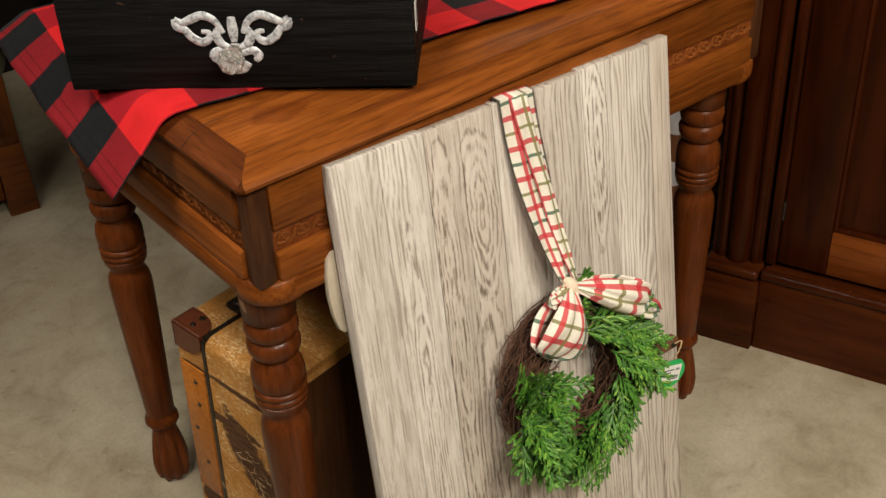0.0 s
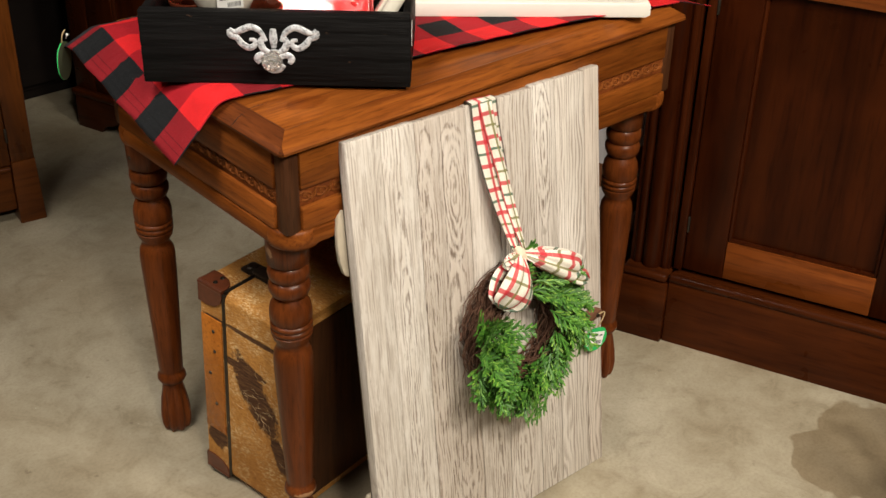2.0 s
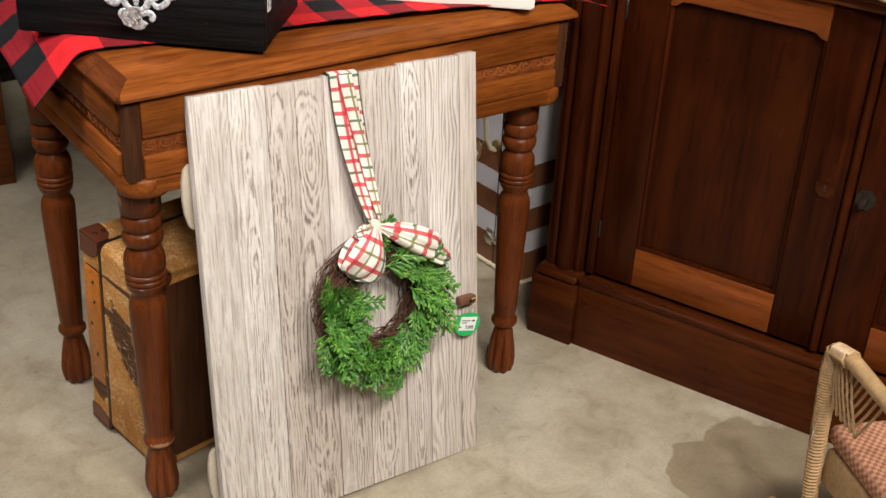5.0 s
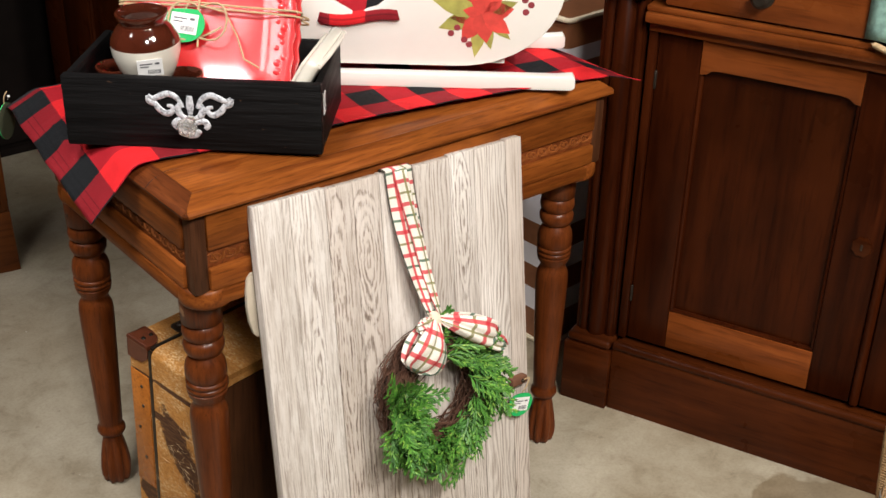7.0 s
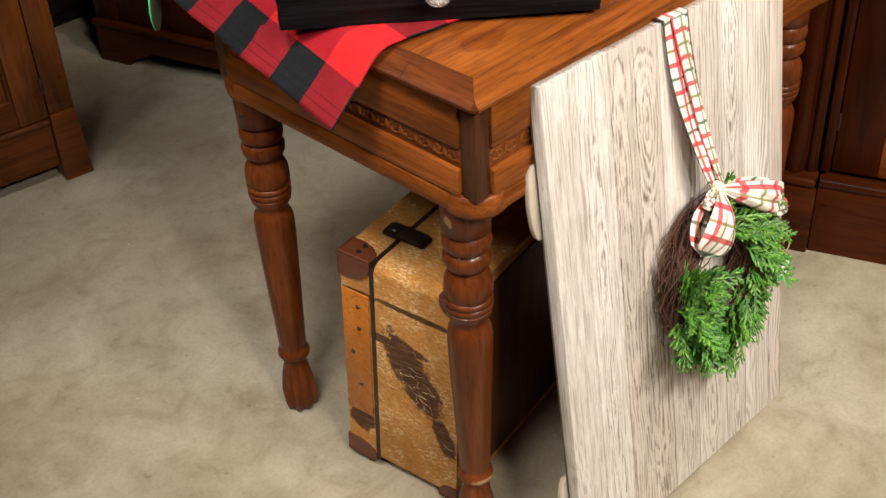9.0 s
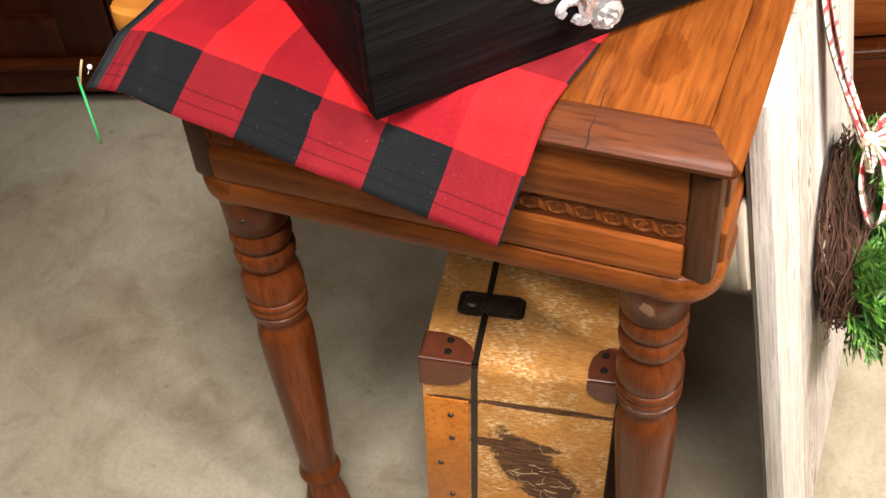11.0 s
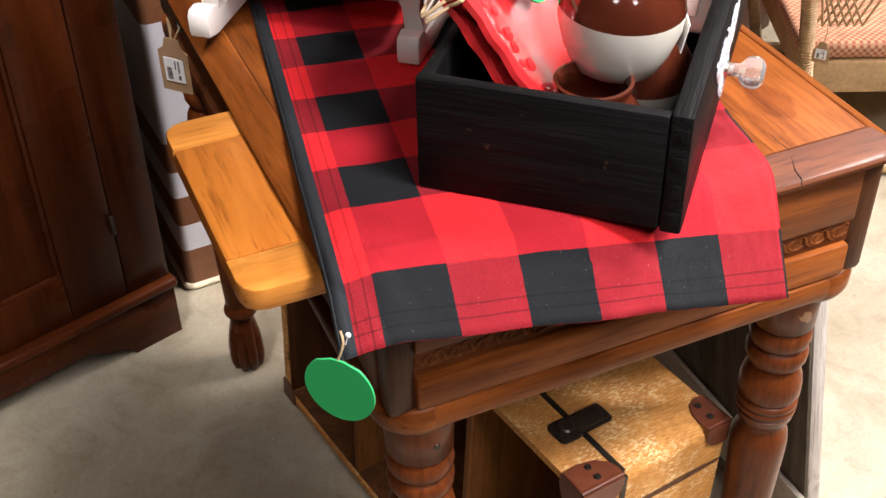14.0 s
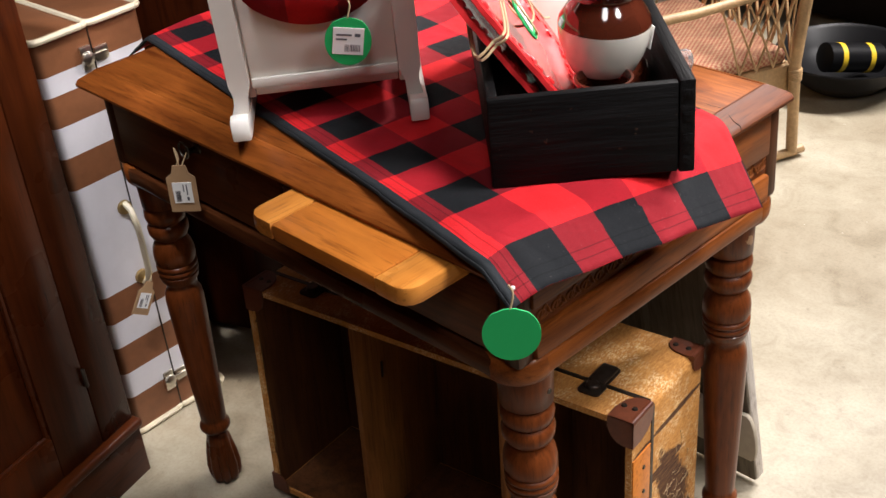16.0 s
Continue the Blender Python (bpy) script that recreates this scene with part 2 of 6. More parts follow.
def weathered():
    """Whitewashed old boards: raised pale grain with grey-brown valleys and oval knots."""
    mat, nt, bsdf = nodes_of("weathered_wood")
    warp = noise_of(nt, coords(nt, (9, 9, 2.6)), 1.0, 3, 0.5)
    tc = coords(nt, (1, 1, 0.13))
    comb = nt.nodes.new("ShaderNodeVectorMath")
    comb.operation = "ADD"
    nt.links.new(tc, comb.inputs[0])
    w3 = nt.nodes.new("ShaderNodeCombineXYZ")
    nt.links.new(calc(nt, "MULTIPLY", warp, 0.11), w3.inputs[0])
    nt.links.new(calc(nt, "MULTIPLY", warp, 0.02), w3.inputs[2])
    nt.links.new(w3.outputs[0], comb.inputs[1])
    wave = node(nt, "ShaderNodeTexWave", Scale=44.0, Distortion=2.6, Detail=3.0)
    wave.inputs["Detail Scale"].default_value = 2.2
    wave.bands_direction = "X"
    nt.links.new(comb.outputs[0], wave.inputs["Vector"])
    fibre = noise_of(nt, coords(nt, (420, 420, 9)), 1.0, 4, 0.65)
    fleck = noise_of(nt, coords(nt, (150, 150, 17)), 1.0, 6, 0.78)
    # nested ovals of flat-sawn figure on two of the boards
    flat = coords(nt, shift=False)
    fs = nt.nodes.new("ShaderNodeSeparateXYZ")
    nt.links.new(flat, fs.inputs[0])
    bend = calc(nt, "MULTIPLY", calc(nt, "SUBTRACT", noise_of(nt, coords(nt, (14, 14, 5), shift=False), 1.0, 5, 0.65), 0.5), 1.5)
    ovals = None
    for cx, cz, ra, rb in ((-0.314, 0.605, 0.027, 0.115), (-0.322, 0.26, 0.030, 0.27), (-0.366, 0.47, 0.018, 0.30), (-0.415, 0.30, 0.016, 0.34), (-0.128, 0.62, 0.019, 0.15), (-0.190, 0.10, 0.022, 0.13), (-0.250, 0.05, 0.018, 0.22), (-0.125, 0.12, 0.016, 0.2)):
        px = calc(nt, "DIVIDE", calc(nt, "SUBTRACT", fs.outputs[0], cx), ra)
        pz = calc(nt, "DIVIDE", calc(nt, "SUBTRACT", fs.outputs[2], cz), rb)
        rr = calc(nt, "ADD", calc(nt, "SQRT", calc(nt, "ADD", calc(nt, "MULTIPLY", px, px), calc(nt, "MULTIPLY", pz, pz))), bend)
        rings = calc(nt, "MULTIPLY", calc(nt, "SINE", calc(nt, "MULTIPLY", rr, 25.0)), ramp(nt, rr, ((0.95, (1, 1, 1)), (1.0, (0, 0, 0)))))
        ovals = rings if ovals is None else calc(nt, "ADD", ovals, rings)
    slow = noise_of(nt, coords(nt, (4, 4, 2)), 1.0, 4, 0.6)
    figure = ramp(nt, noise_of(nt, coords(nt, (7, 7, 1.6)), 1.0, 2, 0.5), ((0.44, (0.03,) * 3), (0.60, (0.75,) * 3)))
    h = calc(nt, "ADD", calc(nt, "MULTIPLY", calc(nt, "SUBTRACT", wave.outputs["Fac"], 0.5), calc(nt, "MULTIPLY", figure, 0.34)), calc(nt, "ADD", calc(nt, "MULTIPLY", fibre, 0.75), 0.17))
    h = calc(nt, "ADD", h, calc(nt, "MULTIPLY", ovals, 0.17))
    col = ramp(nt, h, ((0.28, (0.235, 0.192, 0.162)), (0.44, (0.47, 0.422, 0.378)), (0.60, (0.76, 0.725, 0.68))))
    paint = ramp(nt, fleck, ((0.49, (0, 0, 0)), (0.57, (1, 1, 1))))
    east = ramp(nt, calc(nt, "MULTIPLY", fs.outputs[0], -1.0), ((0.10, (0.25,) * 3), (0.22, (0.8,) * 3)))
    col = mix(nt, col, (0.84, 0.82, 0.79), calc(nt, "MULTIPLY", paint, east))
    tone = ramp(nt, slow, ((0.3, (0.74, 0.70, 0.655)), (0.68, (1.05, 1.04, 1.03))))
    col = mix(nt, col, tone, 1.0, "MULTIPLY")
    info = nt.nodes.new("ShaderNodeObjectInfo")
    col = mix(nt, col, ramp(nt, info.outputs["Random"], ((0.0, (0.82, 0.78, 0.75)), (0.45, (0.90, 0.89, 0.88)), (1.0, (0.96, 0.95, 0.94)))), 1.0, "MULTIPLY")
    nt.links.new(col, bsdf.inputs["Base Color"])
    bsdf.inputs["Roughness"].default_value = 0.72
    bump(nt, bsdf, h, 0.55, 0.0016)
    return mat


def check_cloth():
    """Buffalo check: uv in metres, u along the runner from its hem, v across from the back edge."""
    mat, nt, bsdf = nodes_of("buffalo_check")
    uv = nt.nodes.new("ShaderNodeUVMap")
    sep = nt.nodes.new("ShaderNodeSeparateXYZ")
    nt.links.new(uv.outputs[0], sep.inputs[0])
    u, v = sep.outputs[0], sep.outputs[1]
    wob = noise_of(nt, coords(nt, shift=False), 900.0, 2)
    jit = calc(nt, "MULTIPLY", calc(nt, "SUBTRACT", wob, 0.5), 0.0016)

    def band(x, off, period):
        f = calc(nt, "FRACT", calc(nt, "DIVIDE", calc(nt, "ADD", calc(nt, "ADD", x, off), jit), period))
        return calc(nt, "LESS_THAN", f, 0.5)

    bu, bv = band(u, 0.0, 0.1155), band(v, 0.1155 - 0.0315, 0.1155)
    red = mix(nt, (0.70, 0.018, 0.022), (0.37, 0.010, 0.018), bv)
    blk = mix(nt, (0.235, 0.010, 0.016), (0.0085, 0.0095, 0.011), bv)
    col = mix(nt, red, blk, bu)
    vec = coords(nt, shift=False)
    weave = noise_of(nt, vec, 700.0, 3, 0.7)
    fade = noise_of(nt, vec, 16.0, 4, 0.6)
    col = mix(nt, col, ramp(nt, weave, ((0.3, (0.72,) * 3), (0.7, (1.12,) * 3))), 0.8, "MULTIPLY")
    col = mix(nt, col, ramp(nt, fade, ((0.3, (0.84,) * 3), (0.7, (1.08,) * 3))), 0.8, "MULTIPLY")
    # hem stitching, two runs
    for x in (u, v):
        for d in (0.0135, 0.024):
            line = calc(nt, "LESS_THAN", calc(nt, "ABSOLUTE", calc(nt, "SUBTRACT", x, d)), 0.0008)
            col = mix(nt, col, mix(nt, col, (0.45, 0.45, 0.45), 1.0, "MULTIPLY"), calc(nt, "MULTIPLY", line, 0.7))
    lint = ramp(nt, noise_of(nt, vec, 330.0, 2, 0.5), ((0.70, (0, 0, 0)), (0.76, (1, 1, 1))))
    col = mix(nt, col, (0.42, 0.34, 0.33), calc(nt, "MULTIPLY", lint, 0.12))
    lining = calc(nt, "LESS_THAN", v, 0.0105)
    col = mix(nt, col, (0.022, 0.025, 0.028), lining)
    nt.links.new(col, bsdf.inputs["Base Color"])
    bsdf.inputs["Roughness"].default_value = 0.85
    bsdf.inputs["Specular IOR Level"].default_value = 0.2
    crease = noise_of(nt, coords(nt, (12, 24, 18), shift=False), 1.0, 2, 0.45, 0.5)
    bump(nt, bsdf, calc(nt, "ADD", calc(nt, "MULTIPLY", weave, 0.10), crease), 0.6, 0.011)
    return mat


def ribbon_cloth():
    """Cream ribbon with a thin red and green windowpane check; uv in metres."""
    mat, nt, bsdf = nodes_of("ribbon_check")
    uv = nt.nodes.new("ShaderNodeUVMap")
    sep = nt.nodes.new("ShaderNodeSeparateXYZ")
    nt.links.new(uv.outputs[0], sep.inputs[0])
    vec = coords(nt, shift=False)
    weave = noise_of(nt, vec, 900.0, 2, 0.6)
    col = mix(nt, (0.84, 0.79, 0.69), ramp(nt, weave, ((0.3, (0.8,) * 3), (0.7, (1.05,) * 3))), 1.0, "MULTIPLY")
    for axis in (0, 1):
        x = sep.outputs[axis]
        for colour, off, wide in (((0.03, 0.11, 0.06), 0.0, 0.055), ((0.20, 0.19, 0.06), 0.5, 0.05), ((0.55, 0.02, 0.035), 0.25, 0.085), ((0.55, 0.02, 0.035), 0.75, 0.085)):
            f = calc(nt, "FRACT", calc(nt, "ADD", calc(nt, "DIVIDE", x, 0.076), 10.0 - off + wide / 2))
            col = mix(nt, col, colour, calc(nt, "MULTIPLY", calc(nt, "LESS_THAN", f, wide), 0.88))
    v = sep.outputs[1]
    hem = calc(nt, "ADD", calc(nt, "LESS_THAN", calc(nt, "ABSOLUTE", calc(nt, "SUBTRACT", v, 0.0005)), 0.0020), calc(nt, "LESS_THAN", calc(nt, "ABSOLUTE", calc(nt, "SUBTRACT", v, 0.0535)), 0.0020))
    col = mix(nt, col, (0.055, 0.035, 0.03), calc(nt, "MULTIPLY", hem, 0.8))
    nt.links.new(col, bsdf.inputs["Base Color"])
    bsdf.inputs["Roughness"].default_value = 0.8
    bump(nt, bsdf, weave, 0.2, 0.0005)
    return mat


def canvas():
    """Worn tan canvas over board: weave, bare threads, dark scuffs."""
    mat, nt, bsdf = nodes_of("tan_canvas")
    vec = coords(nt)
    weave = noise_of(nt, coords(nt, (500, 120, 500)), 1.0, 3, 0.6)
    worn = calc(nt, "MULTIPLY", ramp(nt, noise_of(nt, coords(nt, (420, 170, 420)), 1.0, 4, 0.65), ((0.50, (0, 0, 0)), (0.56, (1, 1, 1)))), ramp(nt, noise_of(nt, vec, 22.0, 5, 0.7), ((0.46, (0, 0, 0)), (0.60, (1, 1, 1)))))
    slow = noise_of(nt, vec, 7.0, 5, 0.6)
    col = ramp(nt, weave, ((0.3, (0.36, 0.155, 0.032)), (0.7, (0.60, 0.30, 0.078))))
    col = mix(nt, col, (0.78, 0.60, 0.33), calc(nt, "MULTIPLY", worn, 0.78))
    col = mix(nt, col, ramp(nt, slow, ((0.3, (0.66, 0.58, 0.5)), (0.6, (1.05, 1.02, 1.0)))), 0.9, "MULTIPLY")
    # torn places where the dark board shows, and splits in the canvas
    torn = blot_mask(nt, ((1, 2, 0.076, 0.222, 0.040, 0.072, 0.5), (1, 2, 0.022, 0.125, 0.018, 0.040, 0.3), (1, 2, 0.168, 0.110, 0.022, 0.030, 0.0), (1, 2, 0.07, 0.338, 0.078, 0.0055, 0.0), (1, 2, 0.10, 0.268, 0.055, 0.010, 0.0), (1, 2, 0.17, 0.085, 0.026, 0.030, 0.0), (1, 2, 0.165, 0.335, 0.03, 0.006, 0.0)), 0.6, 42.0)
    board = ramp(nt, noise_of(nt, coords(nt, (40, 45, 330), turn=(0.12, 0, 0)), 1.0, 5, 0.7), ((0.36, (0.045, 0.018, 0.008)), (0.52, (0.095, 0.04, 0.016)), (0.68, (0.19, 0.095, 0.037))))
    col = mix(nt, col, board, torn)
    nt.links.new(col, bsdf.inputs["Base Color"])
    bsdf.inputs["Roughness"].default_value = 0.75
    bsdf.inputs["Specular IOR Level"].default_value = 0.3
    bump(nt, bsdf, mix(nt, weave, (0.1, 0.1, 0.1), torn), 0.4, 0.0015)
    return mat


def foliage():
    mat, nt, bsdf = nodes_of("cedar_green")
    geo = nt.nodes.new("ShaderNodeNewGeometry")
    col = ramp(nt, geo.outputs["Random Per Island"], ((0.0, (0.026, 0.10, 0.012)), (0.5, (0.062, 0.20, 0.024)), (0.85, (0.12, 0.31, 0.04)), (1.0, (0.26, 0.42, 0.07))))
    tint = noise_of(nt, coords(nt), 14.0, 3)
    col = mix(nt, col, ramp(nt, tint, ((0.35, (0.7, 0.8, 0.7)), (0.65, (1.15, 1.1, 1.0)))), 1.0, "MULTIPLY")
    nt.links.new(col, bsdf.inputs["Base Color"])
    bsdf.inputs["Roughness"].default_value = 0.5
    return mat


def black_paint(name="black_paint", stretch=(6, 70, 90)):
    mat, nt, bsdf = nodes_of(name)
    a = noise_of(nt, coords(nt, stretch), 1.0, 5, 0.65)
    chips = noise_of(nt, coords(nt), 60.0, 5, 0.75)
    col = ramp(nt, a, ((0.3, (0.0036, 0.0034, 0.0034)), (0.7, (0.0095, 0.009, 0.009))))
    col = mix(nt, col, (0.10, 0.055, 0.035), ramp(nt, chips, ((0.655, (0, 0, 0)), (0.72, (1, 1, 1)))))
    nt.links.new(col, bsdf.inputs["Base Color"])
    bsdf.inputs["Specular IOR Level"].default_value = 0.07
    rr = ramp(nt, a, ((0.3, (0.42,) * 3), (0.7, (0.62,) * 3)))
    nt.links.new(rr, bsdf.inputs["Roughness"])
    bump(nt, bsdf, a, 0.9, 0.003)
    return mat


def silver_paint():
    mat, nt, bsdf = nodes_of("silver_paint")
    a = noise_of(nt, coords(nt), 170.0, 4, 0.7)
    col = ramp(nt, a, ((0.38, (0.22, 0.23, 0.25)), (0.52, (0.62, 0.64, 0.67)), (0.7, (0.80, 0.81, 0.83))))
    nt.links.new(col, bsdf.inputs["Base Color"])
    bsdf.inputs["Roughness"].default_value = 0.45
    bsdf.inputs["Metallic"].default_value = 0.2
    bump(nt, bsdf, a, 0.5, 0.001)
    return mat


def glass():
    mat, nt, bsdf = nodes_of("clear_glass")
    bsdf.inputs["Base Color"].default_value = (0.97, 0.95, 0.92, 1)
    bsdf.inputs["Transmission Weight"].default_value = 0.85
    bsdf.inputs["Roughness"].default_value = 0.06
    return mat


def table_wood(name, axis, dark=(0.13, 0.042, 0.013), light=(0.34, 0.135, 0.042), rough=0.33, coat=0.35, stain=None):
    return wood(name, dark, light, axis, rough, 1.5, coat * 0.6, 0.45, 0.13, stain)


M_TOP = table_wood("table_wood_x", "X", (0.115, 0.027, 0.0048), (0.32, 0.096, 0.016), 0.36, 0.4, ((0, 1, 0.105, 0.082, 0.040, 0.018, 0.0), (0, 1, 0.45, 0.05, 0.03, 0.006, 0.0)))
# lightened past the x copy, to put some light on the end aprons
M_TOPY = table_wood("table_wood_y", "Y", (0.135, 0.034, 0.0062), (0.33, 0.096, 0.017), 0.38, 0.4)
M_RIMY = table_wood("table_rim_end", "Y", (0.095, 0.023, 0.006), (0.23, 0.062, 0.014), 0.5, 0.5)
M_DRAWER = table_wood("table_drawer", "X", (0.055, 0.017, 0.006), (0.13, 0.042, 0.013), 0.36, 0.4)
M_LEG = table_wood("turned_wood", "Z", (0.072, 0.016, 0.0036), (0.185, 0.048, 0.0105), 0.36, 0.5)
M_LEGWORN = wood("worn_turned_wood", (0.072, 0.016, 0.0036), (0.185, 0.048, 0.0105), "Z", 0.36, 1.5, 0.5, 0.45, 0.2, None, ((1, 2, 0.021, 0.566, 0.005, 0.008, 0.3), (1, 2, -0.012, 0.118, 0.016, 0.004, 0.2)))
M_POST = table_wood("post_wood", "Z", (0.04, 0.016, 0.008), (0.11, 0.042, 0.017), 0.35, 0.3)
M_OAK = wood("orange_oak", (0.41, 0.125, 0.015), (0.60, 0.21, 0.030), "X", 0.34, 1.0, 0.4, 0.3)
M_OAKY = wood("orange_oak_ends", (0.46, 0.16, 0.022), (0.66, 0.28, 0.052), "Y", 0.34, 1.0, 0.4, 0.25)
M_CAB = wood("cabinet_wood", (0.020, 0.0036, 0.0008), (0.058, 0.012, 0.0024), "Z", 0.34, 0.6, 0.1, 0.45, 0.09)
M_CABX = wood("cabinet_wood_rail", (0.125, 0.029, 0.006), (0.27, 0.073, 0.014), "X", 0.32, 0.6, 0.35, 0.4, 0.13)
M_CABP = wood("cabinet_panel", (0.022, 0.0040, 0.0008), (0.052, 0.011, 0.002), "Z", 0.36, 0.5, 0.1, 0.4, 0.09)
M_PLINTH = wood("cabinet_plinth", (0.032, 0.0066, 0.0015), (0.084, 0.020, 0.004), "X", 0.32, 0.6, 0.1, 0.45, 0.10)
M_SIDE = wood("sideboard_wood", (0.026, 0.0050, 0.0011), (0.072, 0.0158, 0.0031), "Z", 0.32, 0.6, 0.35, 0.4, 0.13)
M_SIDEX = wood("sideboard_rail", (0.032, 0.0064, 0.0015), (0.082, 0.019, 0.004), "X", 0.32, 0.6, 0.35, 0.4, 0.13)
M_CABC = wood("chestnut_wood", (0.058, 0.0145, 0.0028), (0.175, 0.053, 0.0095), "Z", 0.34, 0.6, 0.3, 0.5, 0.16)
M_CABCX = wood("chestnut_wood_rail", (0.060, 0.0145, 0.003), (0.150, 0.044, 0.008), "X", 0.34, 0.6, 0.3, 0.5, 0.16)
M_DIV = wood("divider_wood", (0.16, 0.057, 0.014), (0.32, 0.13, 0.034), "Z", 0.5, 1.0, 0.1, 0.4)
M_DARKWOOD = wood("trunk_dark_wood", (0.05, 0.018, 0.007), (0.13, 0.05, 0.018), "Z", 0.5, 1.0, 0.1, 0.5)
M_CARVE = wood("carved_wood", (0.11, 0.03, 0.007), (0.26, 0.08, 0.018), "X", 0.6, 1.0, 0.0, 0.4, 0.08)
M_CRACK = plain("crack_dark", (0.03, 0.012, 0.006), 0.9, vary=0.3, relief=0.0)
# near-black for added pieces that stand in for deep shade
M_SHADOWBLACK = plain("shade_black", (0.012, 0.009, 0.008), 0.55, vary=0.3, scale=20)
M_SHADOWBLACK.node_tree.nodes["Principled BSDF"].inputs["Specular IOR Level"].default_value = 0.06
M_FLOOR = concrete()
# added walls and ceiling, dark so that little light bounces back
M_WALL = plain("unseen_wall", (0.05, 0.042, 0.035), 0.8, vary=0.2, scale=6)
M_CEIL = plain("unseen_ceiling", (0.03, 0.027, 0.025), 0.8, vary=0.2, scale=4)
M_CHECK = check_cloth()
M_RIBBON = ribbon_cloth()
M_OLDWOOD = weathered()
M_KNOT = plain("ribbon_cream", (0.72, 0.60, 0.46), 0.8, vary=0.25, scale=120, relief=0.3)
M_OLDBACK = wood("grey_board_back", (0.09, 0.075, 0.055), (0.24, 0.205, 0.155), "Z", 0.75, 1.0, 0.0, 0.5)
M_CREAM = plain("cream_wood", (0.44, 0.38, 0.29), 0.7, vary=0.2)
M_CANVAS = canvas()
M_LEATHER = plain("brown_leather", (0.10, 0.026, 0.010), 0.42, vary=0.35, scale=90, relief=0.3, coat=0.15)
M_IRON = plain("dark_iron", (0.055, 0.045, 0.035), 0.42, 0.8, vary=0.4, scale=90, relief=0.3)
M_BRASS = plain("old_brass", (0.42, 0.30, 0.13), 0.38, 0.9, vary=0.3, scale=80)
M_NICKEL = plain("nickel", (0.62, 0.58, 0.50), 0.28, 1.0, vary=0.2, scale=80)
M_BLACK = black_paint()
M_BLACKY = black_paint("black_paint_sides", (70, 6, 90))
M_SILVER = silver_paint()
M_GLASS = glass()
M_WHITE = plain("white_paint", (0.80, 0.77, 0.71), 0.42, vary=0.03, scale=30, relief=0.05, coat=0.1)
M_GLAZEW = plain("cream_glaze", (0.74, 0.70, 0.60), 0.22, vary=0.05, scale=30, relief=0.02, coat=0.5)
M_GLAZEB = plain("brown_glaze", (0.065, 0.0135, 0.006), 0.08, vary=0.35, scale=25, relief=0.03, coat=1.0)
M_REDGLAZE = plain("red_glaze", (0.62, 0.028, 0.030), 0.2, vary=0.12, scale=25, relief=0.05, coat=0.35)
M_GREEN = plain("green_card", (0.012, 0.42, 0.105), 0.75, vary=0.05, scale=20, relief=0.03)
M_PAPER = plain("white_label", (0.80, 0.80, 0.78), 0.55, vary=0.03, scale=20, relief=0.0)
M_TAGBACK = plain("tag_back", (0.075, 0.085, 0.05), 0.6, vary=0.15, scale=40)
M_KRAFT = plain("kraft_card", (0.36, 0.22, 0.11), 0.75, vary=0.12, scale=60, relief=0.1)
M_INK = plain("grey_ink", (0.10, 0.10, 0.11), 0.6, vary=0.1, relief=0.0)
M_TWINE = plain("jute_twine", (0.46, 0.33, 0.18), 0.85, vary=0.3, scale=200, relief=0.3)
M_TWIG = plain("vine_twig", (0.095, 0.042, 0.023), 0.75, vary=0.5, scale=120, relief=0.3)
M_LEAF = foliage()
M_VINYLW = plain("white_vinyl", (0.66, 0.64, 0.66), 0.4, vary=0.08, scale=25, relief=0.08)
M_VINYLB = plain("brown_vinyl", (0.20, 0.078, 0.032), 0.42, vary=0.18, scale=60, relief=0.15)
M_IVORY = plain("ivory_trim", (0.70, 0.62, 0.44), 0.4, vary=0.1, scale=30)
M_WICKER = plain("wicker", (0.42, 0.27, 0.13), 0.5, vary=0.35, scale=110, relief=0.3)
M_POTBLACK = plain("black_enamel", (0.007, 0.007, 0.008), 0.4, vary=0.2, scale=30)
M_POTBLACK.node_tree.nodes["Principled BSDF"].inputs["Specular IOR Level"].default_value = 0.2
M_YELLOW = plain("yellow_band", (0.75, 0.52, 0.02), 0.4, vary=0.05)
M_PETAL = plain("poinsettia_red", (0.62, 0.06, 0.045), 0.5, vary=0.3, scale=60, relief=0.0)
M_SPRIG = plain("painted_leaf", (0.36, 0.34, 0.08), 0.5, vary=0.4, scale=60, relief=0.0)
M_BERRY = plain("painted_berry", (0.26, 0.035, 0.045), 0.5, vary=0.3, scale=60, relief=0.0)
M_TEAL = plain("teal_print", (0.22, 0.38, 0.33), 0.8, vary=0.7, scale=70, relief=0.2)
M_CASEIRON = plain("worn_case_iron", (0.050, 0.036, 0.027), 0.42, 0.55, vary=0.6, scale=110, relief=0.35)
M_BROWNLATCH = plain("rusty_latch", (0.12, 0.05, 0.025), 0.6, vary=0.4, scale=80, relief=0.3)

# ---- the room: floor, with unseen walls and ceiling added to close it ----
def structure(name, bm, material):
    return tagged(new(name, finish(bm, name, material)), kind="structure")


structure("floor", boxes((-4.2, 4.2, -4.2, 4.2, -0.1, 0.0), bev=0), M_FLOOR)
structure("wall_north", boxes((-4.2, 4.2, 4.0, 4.2, 0, 3.2), bev=0), M_WALL)
structure("wall_south", boxes((-4.2, 4.2, -4.2, -4.0, 0, 3.2), bev=0), M_WALL)
structure("wall_east", boxes((4.0, 4.2, -4.0, 4.0, 0, 3.2), bev=0), M_WALL)
